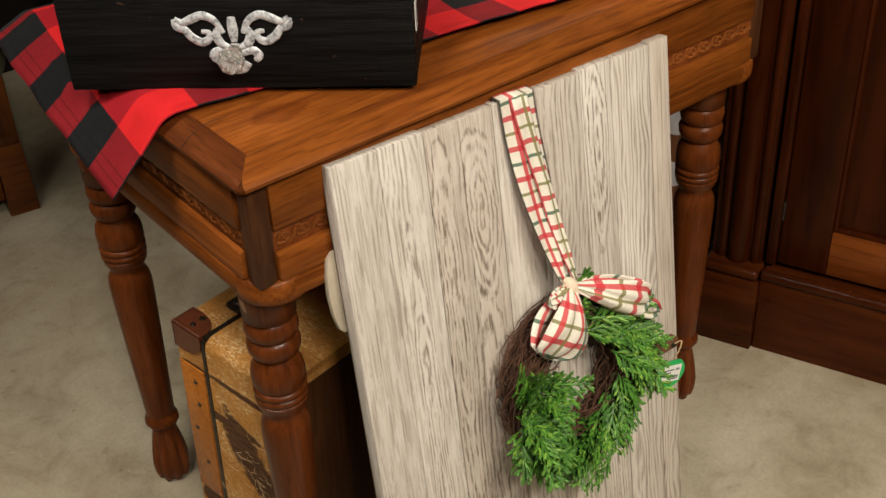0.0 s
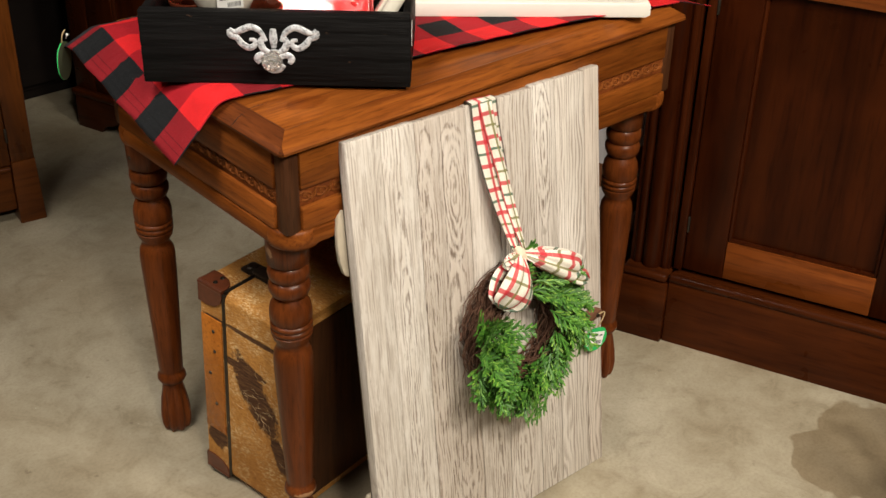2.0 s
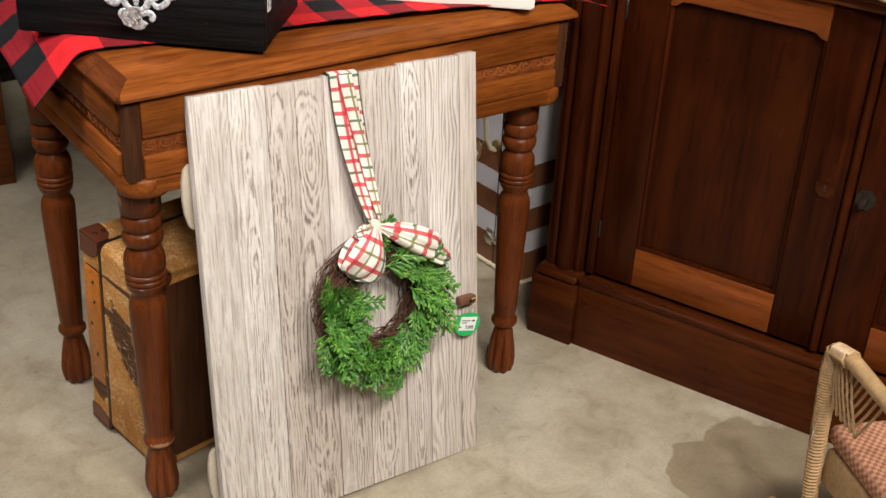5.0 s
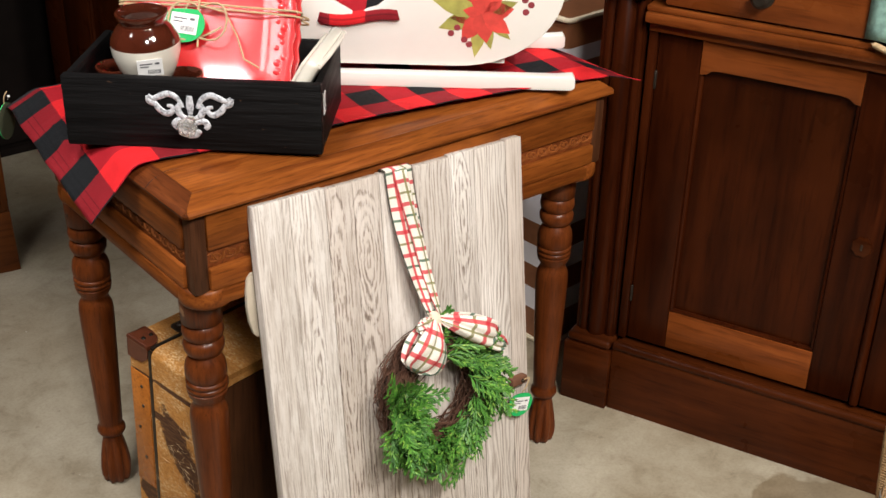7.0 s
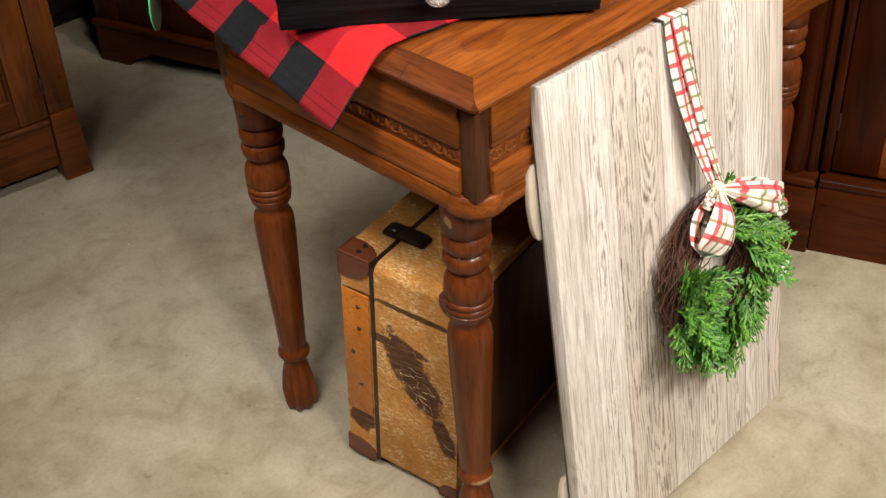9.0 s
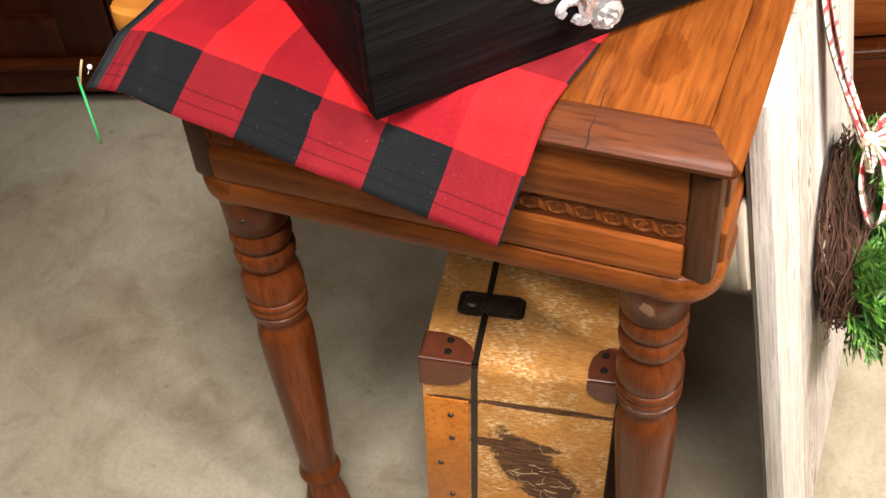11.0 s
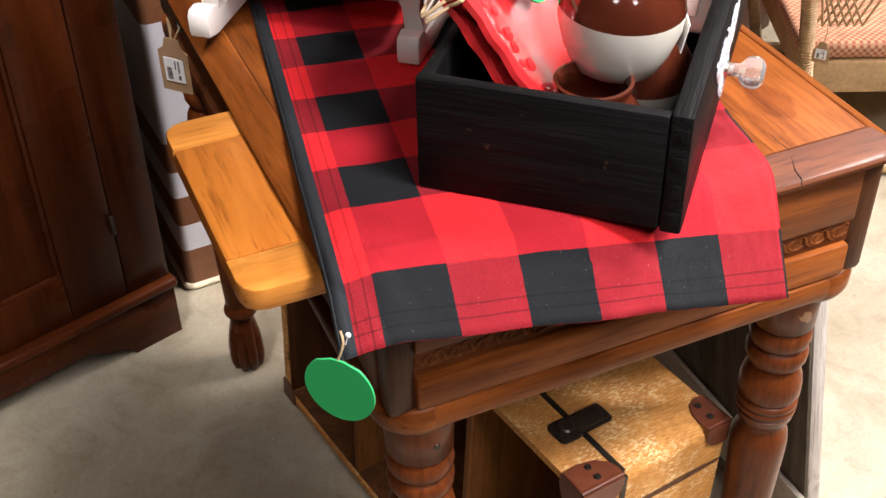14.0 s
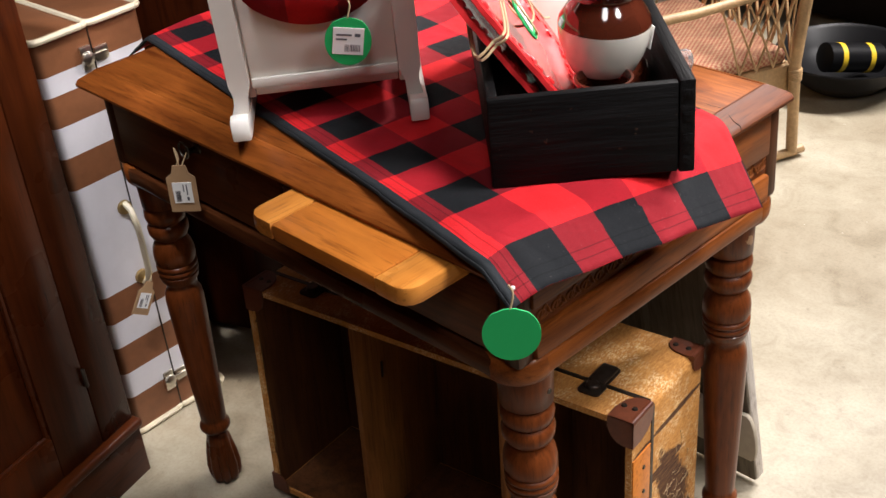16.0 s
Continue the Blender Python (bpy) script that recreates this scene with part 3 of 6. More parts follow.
structure("wall_west", boxes((-4.2, -4.0, -4.0, 4.0, 0, 3.2), bev=0), M_WALL)
structure("ceiling", boxes((-4.2, 4.2, -4.2, 4.2, 3.2, 3.3), bev=0), M_CEIL)


# ---- labels and tags ----
def price_label(parent, m, w, h, seed=0):
    """A white sticker with grey bars for its print."""
    lab = part("price_label", boxes((-w / 2, w / 2, -0.0004, 0.0004, -h / 2, h / 2), bev=0), M_PAPER, parent, "white printed price sticker")
    lab.matrix_local = m
    bm = bmesh.new()
    rnd = random.Random(seed)
    x = -w * 0.1
    while x < w * 0.38:
        bw = rnd.uniform(0.012, 0.035) * w
        box(bm, x, x + bw, -0.0007, -0.0004, -h * 0.38, -h * 0.12, 0)
        x += bw + rnd.uniform(0.015, 0.03) * w
    box(bm, -w * 0.4, w * 0.1, -0.0007, -0.0004, h * 0.2, h * 0.27, 0)
    box(bm, -w * 0.4, -w * 0.05, -0.0007, -0.0004, h * 0.04, h * 0.1, 0)
    box(bm, w * 0.2, w * 0.38, -0.0007, -0.0004, h * 0.18, h * 0.3, 0)
    part("print", bm, M_INK, lab)
    return lab


def drop_outline(w, h):
    """A round card with a pointed top, hanging from the origin."""
    pts = [(0.09 * w, -0.01), (-0.09 * w, -0.01)]
    for i in range(25):
        a = radians(128 + 284 * i / 24)
        pts.append((w / 2 * math.cos(a), -h * 0.56 + h * 0.44 * math.sin(a)))
    return pts


def green_tag(m, w=0.062, h=0.075, label=True, hung="", loop=((0, 0, -0.012), (0.004, 0.004, 0.004), (0, 0.008, 0.012))):
    t = thing("price_tag", m, "green card price tag " + hung, "tag", "price tags")
    part("card", slab(bmesh.new(), drop_outline(w, h), -0.0008, 0.0008), M_GREEN, t)
    part("backing", slab(bmesh.new(), drop_outline(w, h), 0.0011, 0.0014), M_TAGBACK, t, "dull olive card back")
    part("string", tube(bmesh.new(), smooth(loop, 4), 0.0011, 5), M_TWINE, t, "thin jute string")
    if label:
        price_label(t, pose(0, -0.0016, -h * 0.55, 0, 6, 0), w * 0.66, h * 0.48, 3)
    return t


def kraft_tag(m, w, h, hung, loop):
    t = thing("price_tag", m, "kraft card price tag " + hung, "tag", "price tags")
    part("card", slab(bmesh.new(), [(-w / 2, -h), (w / 2, -h), (w / 2, -0.022), (w * 0.3, -0.016), (w * 0.22, -0.004), (-w * 0.22, -0.004), (-w * 0.3, -0.016), (-w / 2, -0.022)], -0.0008, 0.0008), M_KRAFT, t)
    part("string", tube(bmesh.new(), smooth(loop, 4), 0.001, 5), M_TWINE, t, "thin jute string")
    price_label(t, pose(0, -0.0016, -h * 0.6, 0, 90, 0), h * 0.42, w * 0.66, 5)
    return t


# ---- writing table ----
TX, TY = 0.826, 0.524
BACK = 0.031  # the apron stands this far inside the back edge of the top
LEGS = [(0.046, 0.064), (0.766, 0.064), (0.042, 0.456), (0.774, 0.458)]
table = thing("writing_table", pose(0, 0, 0), "brown wooden writing table with turned legs and carved apron", "table")


RIM = [(0.030, 0.7395), (0.030, 0.7655), (0.0275, 0.7655), (0.0255, 0.7645), (0.011, 0.7545), (0.004, 0.7505), (0.0005, 0.7465), (0.001, 0.7425), (0.005, 0.7400), (0.012, 0.7385)]


def rim_piece(length, place):
    """One mitred side of the sloping border, with its corners clipped."""
    bm = bmesh.new()
    rings = []
    for end in range(4):
        ring = []
        for d, z in RIM:
            c = d + max(0.0, 0.007 - d)
            u, v = ((d, c), (c, d), (length - c, d), (length - d, c))[end]
            ring.append(bm.verts.new(place(u, v, z)))
        rings.append(ring)
    n = len(RIM)
    for a, b in zip(rings, rings[1:]):
        for k in range(n):
            bm.faces.new((a[k], a[(k + 1) % n], b[(k + 1) % n], b[k]))
    bmesh.ops.remove_doubles(bm, verts=bm.verts, dist=1e-6)
    return bm


part("tabletop_border", rim_piece(TX, lambda u, v, z: (u, v, z)), M_TOP, table, "sloping moulded border of the tabletop", 25)
part("tabletop_border", rim_piece(TX, lambda u, v, z: (u, TY - v, z)), M_TOP, table, "sloping moulded border of the tabletop", 25)
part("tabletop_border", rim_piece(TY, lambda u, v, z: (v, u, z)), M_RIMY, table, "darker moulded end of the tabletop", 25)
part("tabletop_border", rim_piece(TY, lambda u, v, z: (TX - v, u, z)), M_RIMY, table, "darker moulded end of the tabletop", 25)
yb = [0.0303, 0.196, 0.336, TY - 0.0303]
for a, b in zip(yb, yb[1:]):
    part("plank", boxes((0.0303, TX - 0.0303, a + 0.0004, b - 0.0004, 0.742, 0.7654), bev=0.0006), M_TOP, table)
crack = bmesh.new()
tube(crack, [(0.062, 0.112, 0.7648), (0.044, 0.115, 0.7652), (0.028, 0.113, 0.7653), (0.012, 0.117, 0.7552), (0.004, 0.115, 0.7506), (0.0006, 0.117, 0.7465)], 0.0006, 5)
part("crack", crack, M_CRACK, table, "dark hairline crack")

LEG = [(0.0, 0.015), (0.005, 0.024), (0.018, 0.0275), (0.036, 0.0285), (0.062, 0.0255), (0.088, 0.0205), (0.100, 0.0175), (0.106, 0.0172), (0.108, 0.0215), (0.115, 0.0255), (0.122, 0.0250), (0.127, 0.0215), (0.131, 0.0200), (0.136, 0.0215),
       (0.20, 0.0240), (0.28, 0.0272), (0.35, 0.0297), (0.374, 0.0300), (0.386, 0.0285), (0.394, 0.0248), (0.400, 0.0226), (0.405, 0.0245), (0.412, 0.0290), (0.4205, 0.0308), (0.4225, 0.0280), (0.4245, 0.0314), (0.4298, 0.0314), (0.4318, 0.0282), (0.4338, 0.0316), (0.4388, 0.0316), (0.4408, 0.0284),
       (0.448, 0.0318), (0.460, 0.0318), (0.471, 0.0300), (0.480, 0.0254), (0.485, 0.0228), (0.488, 0.0268), (0.496, 0.0305), (0.505, 0.0312), (0.511, 0.0284), (0.5135, 0.0256), (0.517, 0.0294), (0.526, 0.0314), (0.536, 0.0300), (0.5405, 0.0262), (0.543, 0.0306), (0.575, 0.0318), (0.588, 0.0322)]


def flutes(z, a):
    if z < 0.094 and z > 0.003:
        return 1 - 0.26 * (0.5 + 0.5 * math.cos(8 * a)) ** 2 * min(1, (0.094 - z) / 0.03)
    return 1


worn_mesh = finish(lathe(bmesh.new(), LEG, seg=54, shape=flutes), "worn_leg", M_LEGWORN, 60)
leg_mesh = finish(lathe(bmesh.new(), LEG, seg=54, shape=flutes), "leg", M_LEG, 60)
for x, y in LEGS:
    o = new("leg", worn_mesh if x < 0.4 and y < 0.2 else leg_mesh)
    o.parent = table
    o.location = (x, y, 0)
    o.rotation_euler = (0, 0, x * 9 + y * 5)

for x, y in LEGS:
    px, py = (0.013 if x < 0.4 else TX - 0.013), (0.013 if y < 0.26 else TY - BACK)
    sx, sy = (1 if x < 0.4 else -1), (1 if y < 0.26 else -1)
    xs, ys = sorted((px, px + sx * 0.026)), sorted((py, py + sy * 0.026))
    part("corner_post", boxes((*xs, *ys, 0.612, 0.7383), bev=0.006), M_POST, table, "dark rounded corner post")
    part("collar", lathe(bmesh.new(), [(0.583, 0.031), (0.586, 0.0375), (0.592, 0.0408), (0.598, 0.0415), (0.608, 0.0415), (0.614, 0.0395), (0.6168, 0.036), (0.6172, 0.03)], 0.0475 if sx > 0 else TX - 0.0475, 0.0475 if sy > 0 else TY - BACK - 0.0345, 36), M_TOPY, table, "rounded wooden collar over the leg")


def scrolls(x0, x1, n, place):
    """A strip of carved running scrolls; place turns (along, out, up) into a point."""
    bm = bmesh.new()
    step = (x1 - x0) / n
    tube(bm, [place(x0 + step * k / 10, -0.0002, 0.0075 * math.sin(2 * math.pi * k / 10 + 0.6)) for k in range(10 * n + 1)], 0.0019, 5)
    for i in range(n):
        c = x0 + (i + 0.5) * step
        pts = []
        for k in range(13):
            t = k / 12
            a = -2.6 + 7.2 * t
            r = 0.0092 * (1 - 0.78 * t)
            pts.append(place(c - 0.002 + r * math.cos(a) * 1.15, -0.0004, r * math.sin(a) * 0.85))
        tube(bm, pts, [0.0024 - 0.0008 * k / 12 for k in range(13)], 6)
        tube(bm, [place(c + 0.007, 0.0004, -0.006), place(c + 0.011, 0.0012, -0.001), place(c + 0.0125, 0.0006, 0.006)], [0.0012, 0.0026, 0.001], 6)
    return bm


def apron(name, x0, x1, place_box, place, n):
    """One side of the apron: upper board, carved strip, lower board, base rail."""
    part("apron_board", place_box(x0, x1, 0.0, 0.018, 0.6795, 0.7383, 0.0025), M_TOP if n > 20 else M_TOPY, table)
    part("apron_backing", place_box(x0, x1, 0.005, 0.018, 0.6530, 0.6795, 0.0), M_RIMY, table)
    part("carved_strip", scrolls(x0 + 0.002, x1 - 0.002, n, lambda u, d, z: place(u, 0.0052 - d, 0.6665 + z)), M_CARVE, table, "strip of carved running scrolls")
    part("apron_board", place_box(x0, x1, -0.002, 0.018, 0.6165, 0.6525, 0.004), M_TOP if n > 20 else M_TOPY, table)
    part("apron_rail", place_box(x0 + 0.009, x1 - 0.009, -0.004, 0.03, 0.5900, 0.6160, 0.007), M_TOP if n > 20 else M_TOPY, table, "rounded base rail")


def along_x(y, s):
    return (lambda a, b, d0, d1, z0, z1, bev: boxes((a, b, min(y + s * d0, y + s * d1), max(y + s * d0, y + s * d1), z0, z1), bev=bev)), (lambda u, d, z: (u, y + s * d, z))


def along_y(x, s):
    return (lambda a, b, d0, d1, z0, z1, bev: boxes((min(x + s * d0, x + s * d1), max(x + s * d0, x + s * d1), a, b, z0, z1), bev=bev)), (lambda u, d, z: (x + s * d, u, z))


apron("front", 0.037, TX - 0.037, *along_x(0.010, 1), 30)
apron("left", 0.038, TY - BACK - 0.024, *along_y(0.010, 1), 18)
apron("right", 0.038, TY - BACK - 0.024, *along_y(TX - 0.010, -1), 18)
# back side: drawer fronts, rail and the pulled-out writing slide
yb0 = TY - BACK - 0.001
part("drawer_front", boxes((0.40, TX - 0.040, yb0 - 0.018, yb0 + 0.002, 0.622, 0.736), bev=0.003), M_DRAWER, table, "dark drawer front")
part("drawer_front", boxes((0.040, 0.395, yb0 - 0.018, yb0 + 0.002, 0.622, 0.712), bev=0.003), M_DRAWER, table, "dark drawer front")
part("apron_rail", boxes((0.046, TX - 0.046, yb0 - 0.02, yb0 + 0.008, 0.590, 0.616), bev=0.006), M_DRAWER, table, "rounded base rail")
slide = part("writing_slide", boxes((0.115, 0.287, yb0 - 0.03, TY + 0.064, 0.7195, 0.7415), bev=0.004), M_OAK, table, "pulled-out orange oak writing slide")
for nm, xx in (("slide_end", (0.066, 0.1145)), ("slide_end", (0.2875, 0.332))):
    bm = bmesh.new()
    out = rounded(xx[0], xx[1], yb0 - 0.03, TY + 0.064, 0.004, 3)
    if xx[0] < 0.1:
        out = [(0.1145, yb0 - 0.03), (0.1145, TY + 0.064)] + [(0.066 + 0.02 - 0.02 * math.sin(radians(a)), TY + 0.044 + 0.02 * math.cos(radians(a))) for a in (0, 30, 60, 90)] + [(0.066, yb0 - 0.03)]
    else:
        out = [(0.2875, TY + 0.064), (0.2875, yb0 - 0.03), (0.332, yb0 - 0.03)] + [(0.332 - 0.02 + 0.02 * math.cos(radians(a)), TY + 0.044 + 0.02 * math.sin(radians(a))) for a in (0, 30, 60, 90)]
    lo = [bm.verts.new((x, y, 0.7195)) for x, y in out]
    hi = [bm.verts.new((x, y, 0.7415)) for x, y in out]
    bm.faces.new(lo), bm.faces.new(hi[::-1])
    for i in range(len(out)):
        bm.faces.new((lo[i], hi[i], hi[(i + 1) % len(out)], lo[(i + 1) % len(out)]))
    bmesh.ops.recalc_face_normals(bm, faces=bm.faces)
    bmesh.ops.bevel(bm, geom=[e for e in bm.edges if abs(e.verts[0].co.z - e.verts[1].co.z) < 1e-6], offset=0.003, segments=2, affect="EDGES", profile=0.5)
    part("slide_end", bm, M_OAKY, slide, "paler breadboard end")
ring = bmesh.new()
lathe(ring, [(0.0, 0.009), (0.003, 0.008), (0.004, 0.004), (0.014, 0.0035), (0.018, 0.006)], m=pose(0.575, yb0 + 0.002, 0.708, -90))
tube(ring, [(0.575 + 0.011 * math.cos(a), yb0 + 0.022, 0.713 + 0.011 * math.sin(a)) for a in [i * math.pi / 8 for i in range(17)]], 0.0016, 6)
part("ring_pull", ring, M_IRON, table, "small dark ring pull on a drawer")
part("screw", lathe(bmesh.new(), [(0, 0.0035), (0.001, 0.003)], m=pose(0.0108, 0.452, 0.565, 0, -90)), M_IRON, table)
kraft_tag(pose(0.575, yb0 + 0.034, 0.700, 4, 3, 226), 0.038, 0.075, "tied to a table drawer pull", [(0.012, 0.004, 0.012), (0.002, 0, -0.008), (0, 0.001, -0.001), (-0.003, 0.004, 0.02), (0.001, 0.002, 0.004), (-0.008, 0.003, -0.012), (-0.016, 0.002, -0.028)])

# ---- plaid runner ----
ANG = radians(-9.6)
RA, RW = Vector((math.cos(ANG), math.sin(ANG))), Vector((-math.sin(ANG), math.cos(ANG)))
RBL = Vector((-0.036, 0.540))
RL, RWID = 1.0, 0.380


def drape(p, s, v):
    """Where a flat point of the runner comes to lie: on the top, or bent over an edge."""
    x, y = p
    lift = 0.0012 + 0.0016 * max(0, noise.noise(Vector((x * 9, y * 9, 3)))) + 0.0011 * noise.noise(Vector((x * 30, y * 30, 1)))
    z = 0.7700 + lift
    r = 0.03

    def bend(d, most):
        a = min(d / r, most)
        rest = max(0, d - r * a)
        return r * math.sin(a) + rest * math.cos(a), r * (1 - math.cos(a)) + rest * math.sin(a)

    if x < 0.02:
        d = 0.02 - x
        out, down = bend(d, radians(25 + 26 * v / RWID))
        wob = 0.003 * noise.noise(Vector((y * 14, s * 6, 7))) * min(1, d / 0.05) + 0.001 * math.sin(y * 60) * min(1, d / 0.09)
        x, z = 0.02 - out - wob, z - down
    if x > TX - 0.01:
        d = x - TX + 0.01
        out, down = bend(d, radians(16 + 14 * (1 - v / RWID)))
        x, z = TX - 0.01 + out, z - down + 0.004 * math.sin(v * 15)
    if y < 0.012 and p[0] > 0.5:
        d = 0.012 - y
        out, down = bend(d, radians(26))
        y, z = 0.012 - out, z - down + 0.006 * min(1, d / 0.02)
    # creases pressed into the hanging end
    for s0, v0, v1, slant in ((0.034, 0.10, 0.33, 0.06), (0.052, 0.15, 0.24, -0.22), (0.075, 0.02, 0.12, 0.15)):
        if v0 < v < v1:
            g = math.sin((v - v0) / (v1 - v0) * math.pi)
            z += 0.0032 * g * math.exp(-((s - s0 - slant * (v - v0) - 0.003 * math.sin(v * 50)) / 0.005) ** 2)
    if y > TY - 0.03 and p[0] < 0.2:
        z -= max(0, (y - TY + 0.03)) * 0.25
    # a soft roll where the front edge lifts off the top
    if v > RWID - 0.05 and 0.3 < s < 0.9:
        z += 0.007 * math.sin((s - 0.3) / 0.6 * math.pi) * ((v - RWID + 0.05) / 0.05)
    return (x, y, z)


def ease(t):
    t = min(1.0, max(0.0, t))
    return t * t * (3 - 2 * t)


def woven(s):
    """The cloth is stretched a little over the edge of the top and eases back further in."""
    return s - 0.026 * ease((s - 0.058) / 0.075) * (1 - ease((s - 0.42) / 0.32))


NS, NV = 150, 64
runner = thing("table_runner", pose(0.4, 0.3, 0.7665), "red and black buffalo check runner draped over the table", "table runner")
back_home = Matrix.Translation((-0.4, -0.3, -0.7665))
rows, uvs, hem, hemuv = [], [], [], []
for i in range(NS + 1):
    s = RL * i / NS
    rows.append([drape(RBL + RA * s - RW * (RWID * j / NV), s, RWID * j / NV) for j in range(NV + 1)])
    uvs.append([(woven(s), RWID * j / NV) for j in range(NV + 1)])
    e = rows[-1][0]
    hem.append([(e[0] + RW.x * 0.0002 * j, e[1] + 0.0006 * j + 0.0003, e[2] + 0.0006 - 0.0014 * j) for j in range(4)])
    hemuv.append([(s, -0.004)] * 4)
for nm, rr, uu, lab in (("check_cloth", rows, uvs, ""), ("lining_edge", hem, hemuv, "dark grey lining showing along the edge")):
    o = part(nm, sheet(bmesh.new(), rr, uu), M_CHECK, runner, lab, 80)
    o.matrix_local = back_home
    md = o.modifiers.new("thickness", "SOLIDIFY")
    md.thickness, md.offset = 0.0012, 1.0
green_tag(pose(-0.033, 0.546, 0.753, 0, 0, -136), 0.057, 0.070, False, "pinned to the corner of the runner")

pin = bmesh.new()
bmesh.ops.create_uvsphere(pin, u_segments=14, v_segments=8, radius=0.0022, matrix=Matrix.Translation((-0.4275, 0.2345, -0.0080)))
tube(pin, [(-0.4275, 0.2345, -0.0080), (-0.4290, 0.2375, -0.0150)], 0.0004, 5)
part("pearl_pin", pin, M_PAPER, runner, "white pearl-headed pin")

# ---- leaning cabinet door ----
DOOR = pose(0.583, -0.113, 0.0, -8.7, 1.7, 0)
DW, DH, DT = 0.503, 0.728, 0.018
door = thing("cabinet_door", DOOR, "weathered whitewashed plank cabinet door leaning against the table", "door")
edges = [0, 0.121, 0.218, 0.279, 0.352, 0.402, 0.468, DW]
tops = [0.000, 0.002, 0.001, 0.004, 0.0015, 0.0025, 0.001]
for i, (a, b) in enumerate(zip(edges, edges[1:])):
    x0, x1 = -DW + a, -DW + b
    bm = bmesh.new()
    half = (x0 + x1) / 2 if b - a > 0.08 else None
    spans = [(x0, half), (half, x1)] if half else [(x0, x1)]
    for c, d in spans:
        box(bm, c + (0.0005 if c == x0 else 0.0001), d - (0.0005 if d == x1 else 0.0001), 0.0, DT, 0.0 if i else 0.002, DH - tops[i], 0.0015)
    box(bm, x0 + 0.004, x1 - 0.004, 0.002, DT - 0.001, 0.004, DH - tops[i] - 0.004, 0)
    part("plank", bm, M_OLDWOOD, door)
part("board_back", boxes((-DW + 0.002, -0.002, DT + 0.0003, DT + 0.004, 0.003, DH - 0.008), bev=0.001), M_OLDBACK, door, "grey weathered back of the door")
for z in (0.055, 0.525):
    bm = bmesh.new()
    slab(bm, [(-DW - 0.012 + 0.012 * (1 - math.cos(a)), z + 0.05 * math.sin(a) + 0.05) for a in [radians(v) for v in (90, 60, 30, 0, -30, -60, -90)]] + [(-0.04, z), (-0.04, z + 0.1)], DT + 0.0045, DT + 0.0125, 0.002)
    part("batten", bm, M_CREAM, door, "cream rounded batten across the back")
latch = part("latch", boxes((-0.048, -0.014, -0.016, 0.0, 0.294, 0.309), bev=0.003), M_BROWNLATCH, door, "rusty brown turn latch")
part("screw", lathe(bmesh.new(), [(0, 0.004), (0.002, 0.003)], m=pose(-0.026, -0.016, 0.301, 90)), M_IRON, latch)
green_tag(DOOR @ pose(-0.034, -0.024, 0.292, 8, 6, -8), 0.048, 0.055, True, "on the latch of the plank door", ((0, 0, -0.008), (0.006, -0.002, 0.006), (0.012, 0.002, 0.018), (0.006, 0.008, 0.012)))

# ---- wreath with ribbon ----
WX, WZ = -0.222, 0.356
wreath = thing("wreath", DOOR @ pose(WX, 0, WZ), "cedar and twig wreath hung on a checked ribbon", "wreath")
rnd = random.Random(4)
bm = bmesh.new()
for k in range(340):
    r0, a0, span = rnd.gauss(0.085, 0.012), rnd.uniform(0, 6.28), rnd.uniform(1.2, 3.6)
    dy, tilt, ph = rnd.gauss(-0.026, 0.010), rnd.uniform(0.003, 0.012), rnd.uniform(0, 6.28)
    pts = []
    for i in range(15):
        a = a0 + span * i / 14
        r = r0 + tilt * math.sin(4.6 * a + ph)
        pts.append((r * math.cos(a), min(-0.004, dy + tilt * math.cos(3.9 * a + ph)), r * math.sin(a) * 1.03))
    tube(bm, pts, rnd.uniform(0.0005, 0.0011), 4)
for k in range(260):
    a, r = radians(rnd.uniform(95, 285)), rnd.gauss(0.088, 0.013)
    p = Vector((r * math.cos(a), rnd.uniform(-0.044, -0.006), r * math.sin(a)))
    d = Vector((-math.sin(a), 0, math.cos(a))) * rnd.uniform(-0.03, 0.03) + Vector((rnd.gauss(0, 0.012), rnd.gauss(0, 0.008), rnd.gauss(0, 0.012)))
    q = p + d * 0.5 + Vector((rnd.gauss(0, 0.005), rnd.gauss(0, 0.004), rnd.gauss(0, 0.005)))
    e = p + d
    for v in (q, e):
        v.y = min(v.y, -0.003)
    tube(bm, [p, q, e], rnd.uniform(0.0004, 0.0009), 4)
tagged(part("twig_ring", bm, M_TWIG, wreath, "brown vine twigs wound into a ring"), kind="stuff")


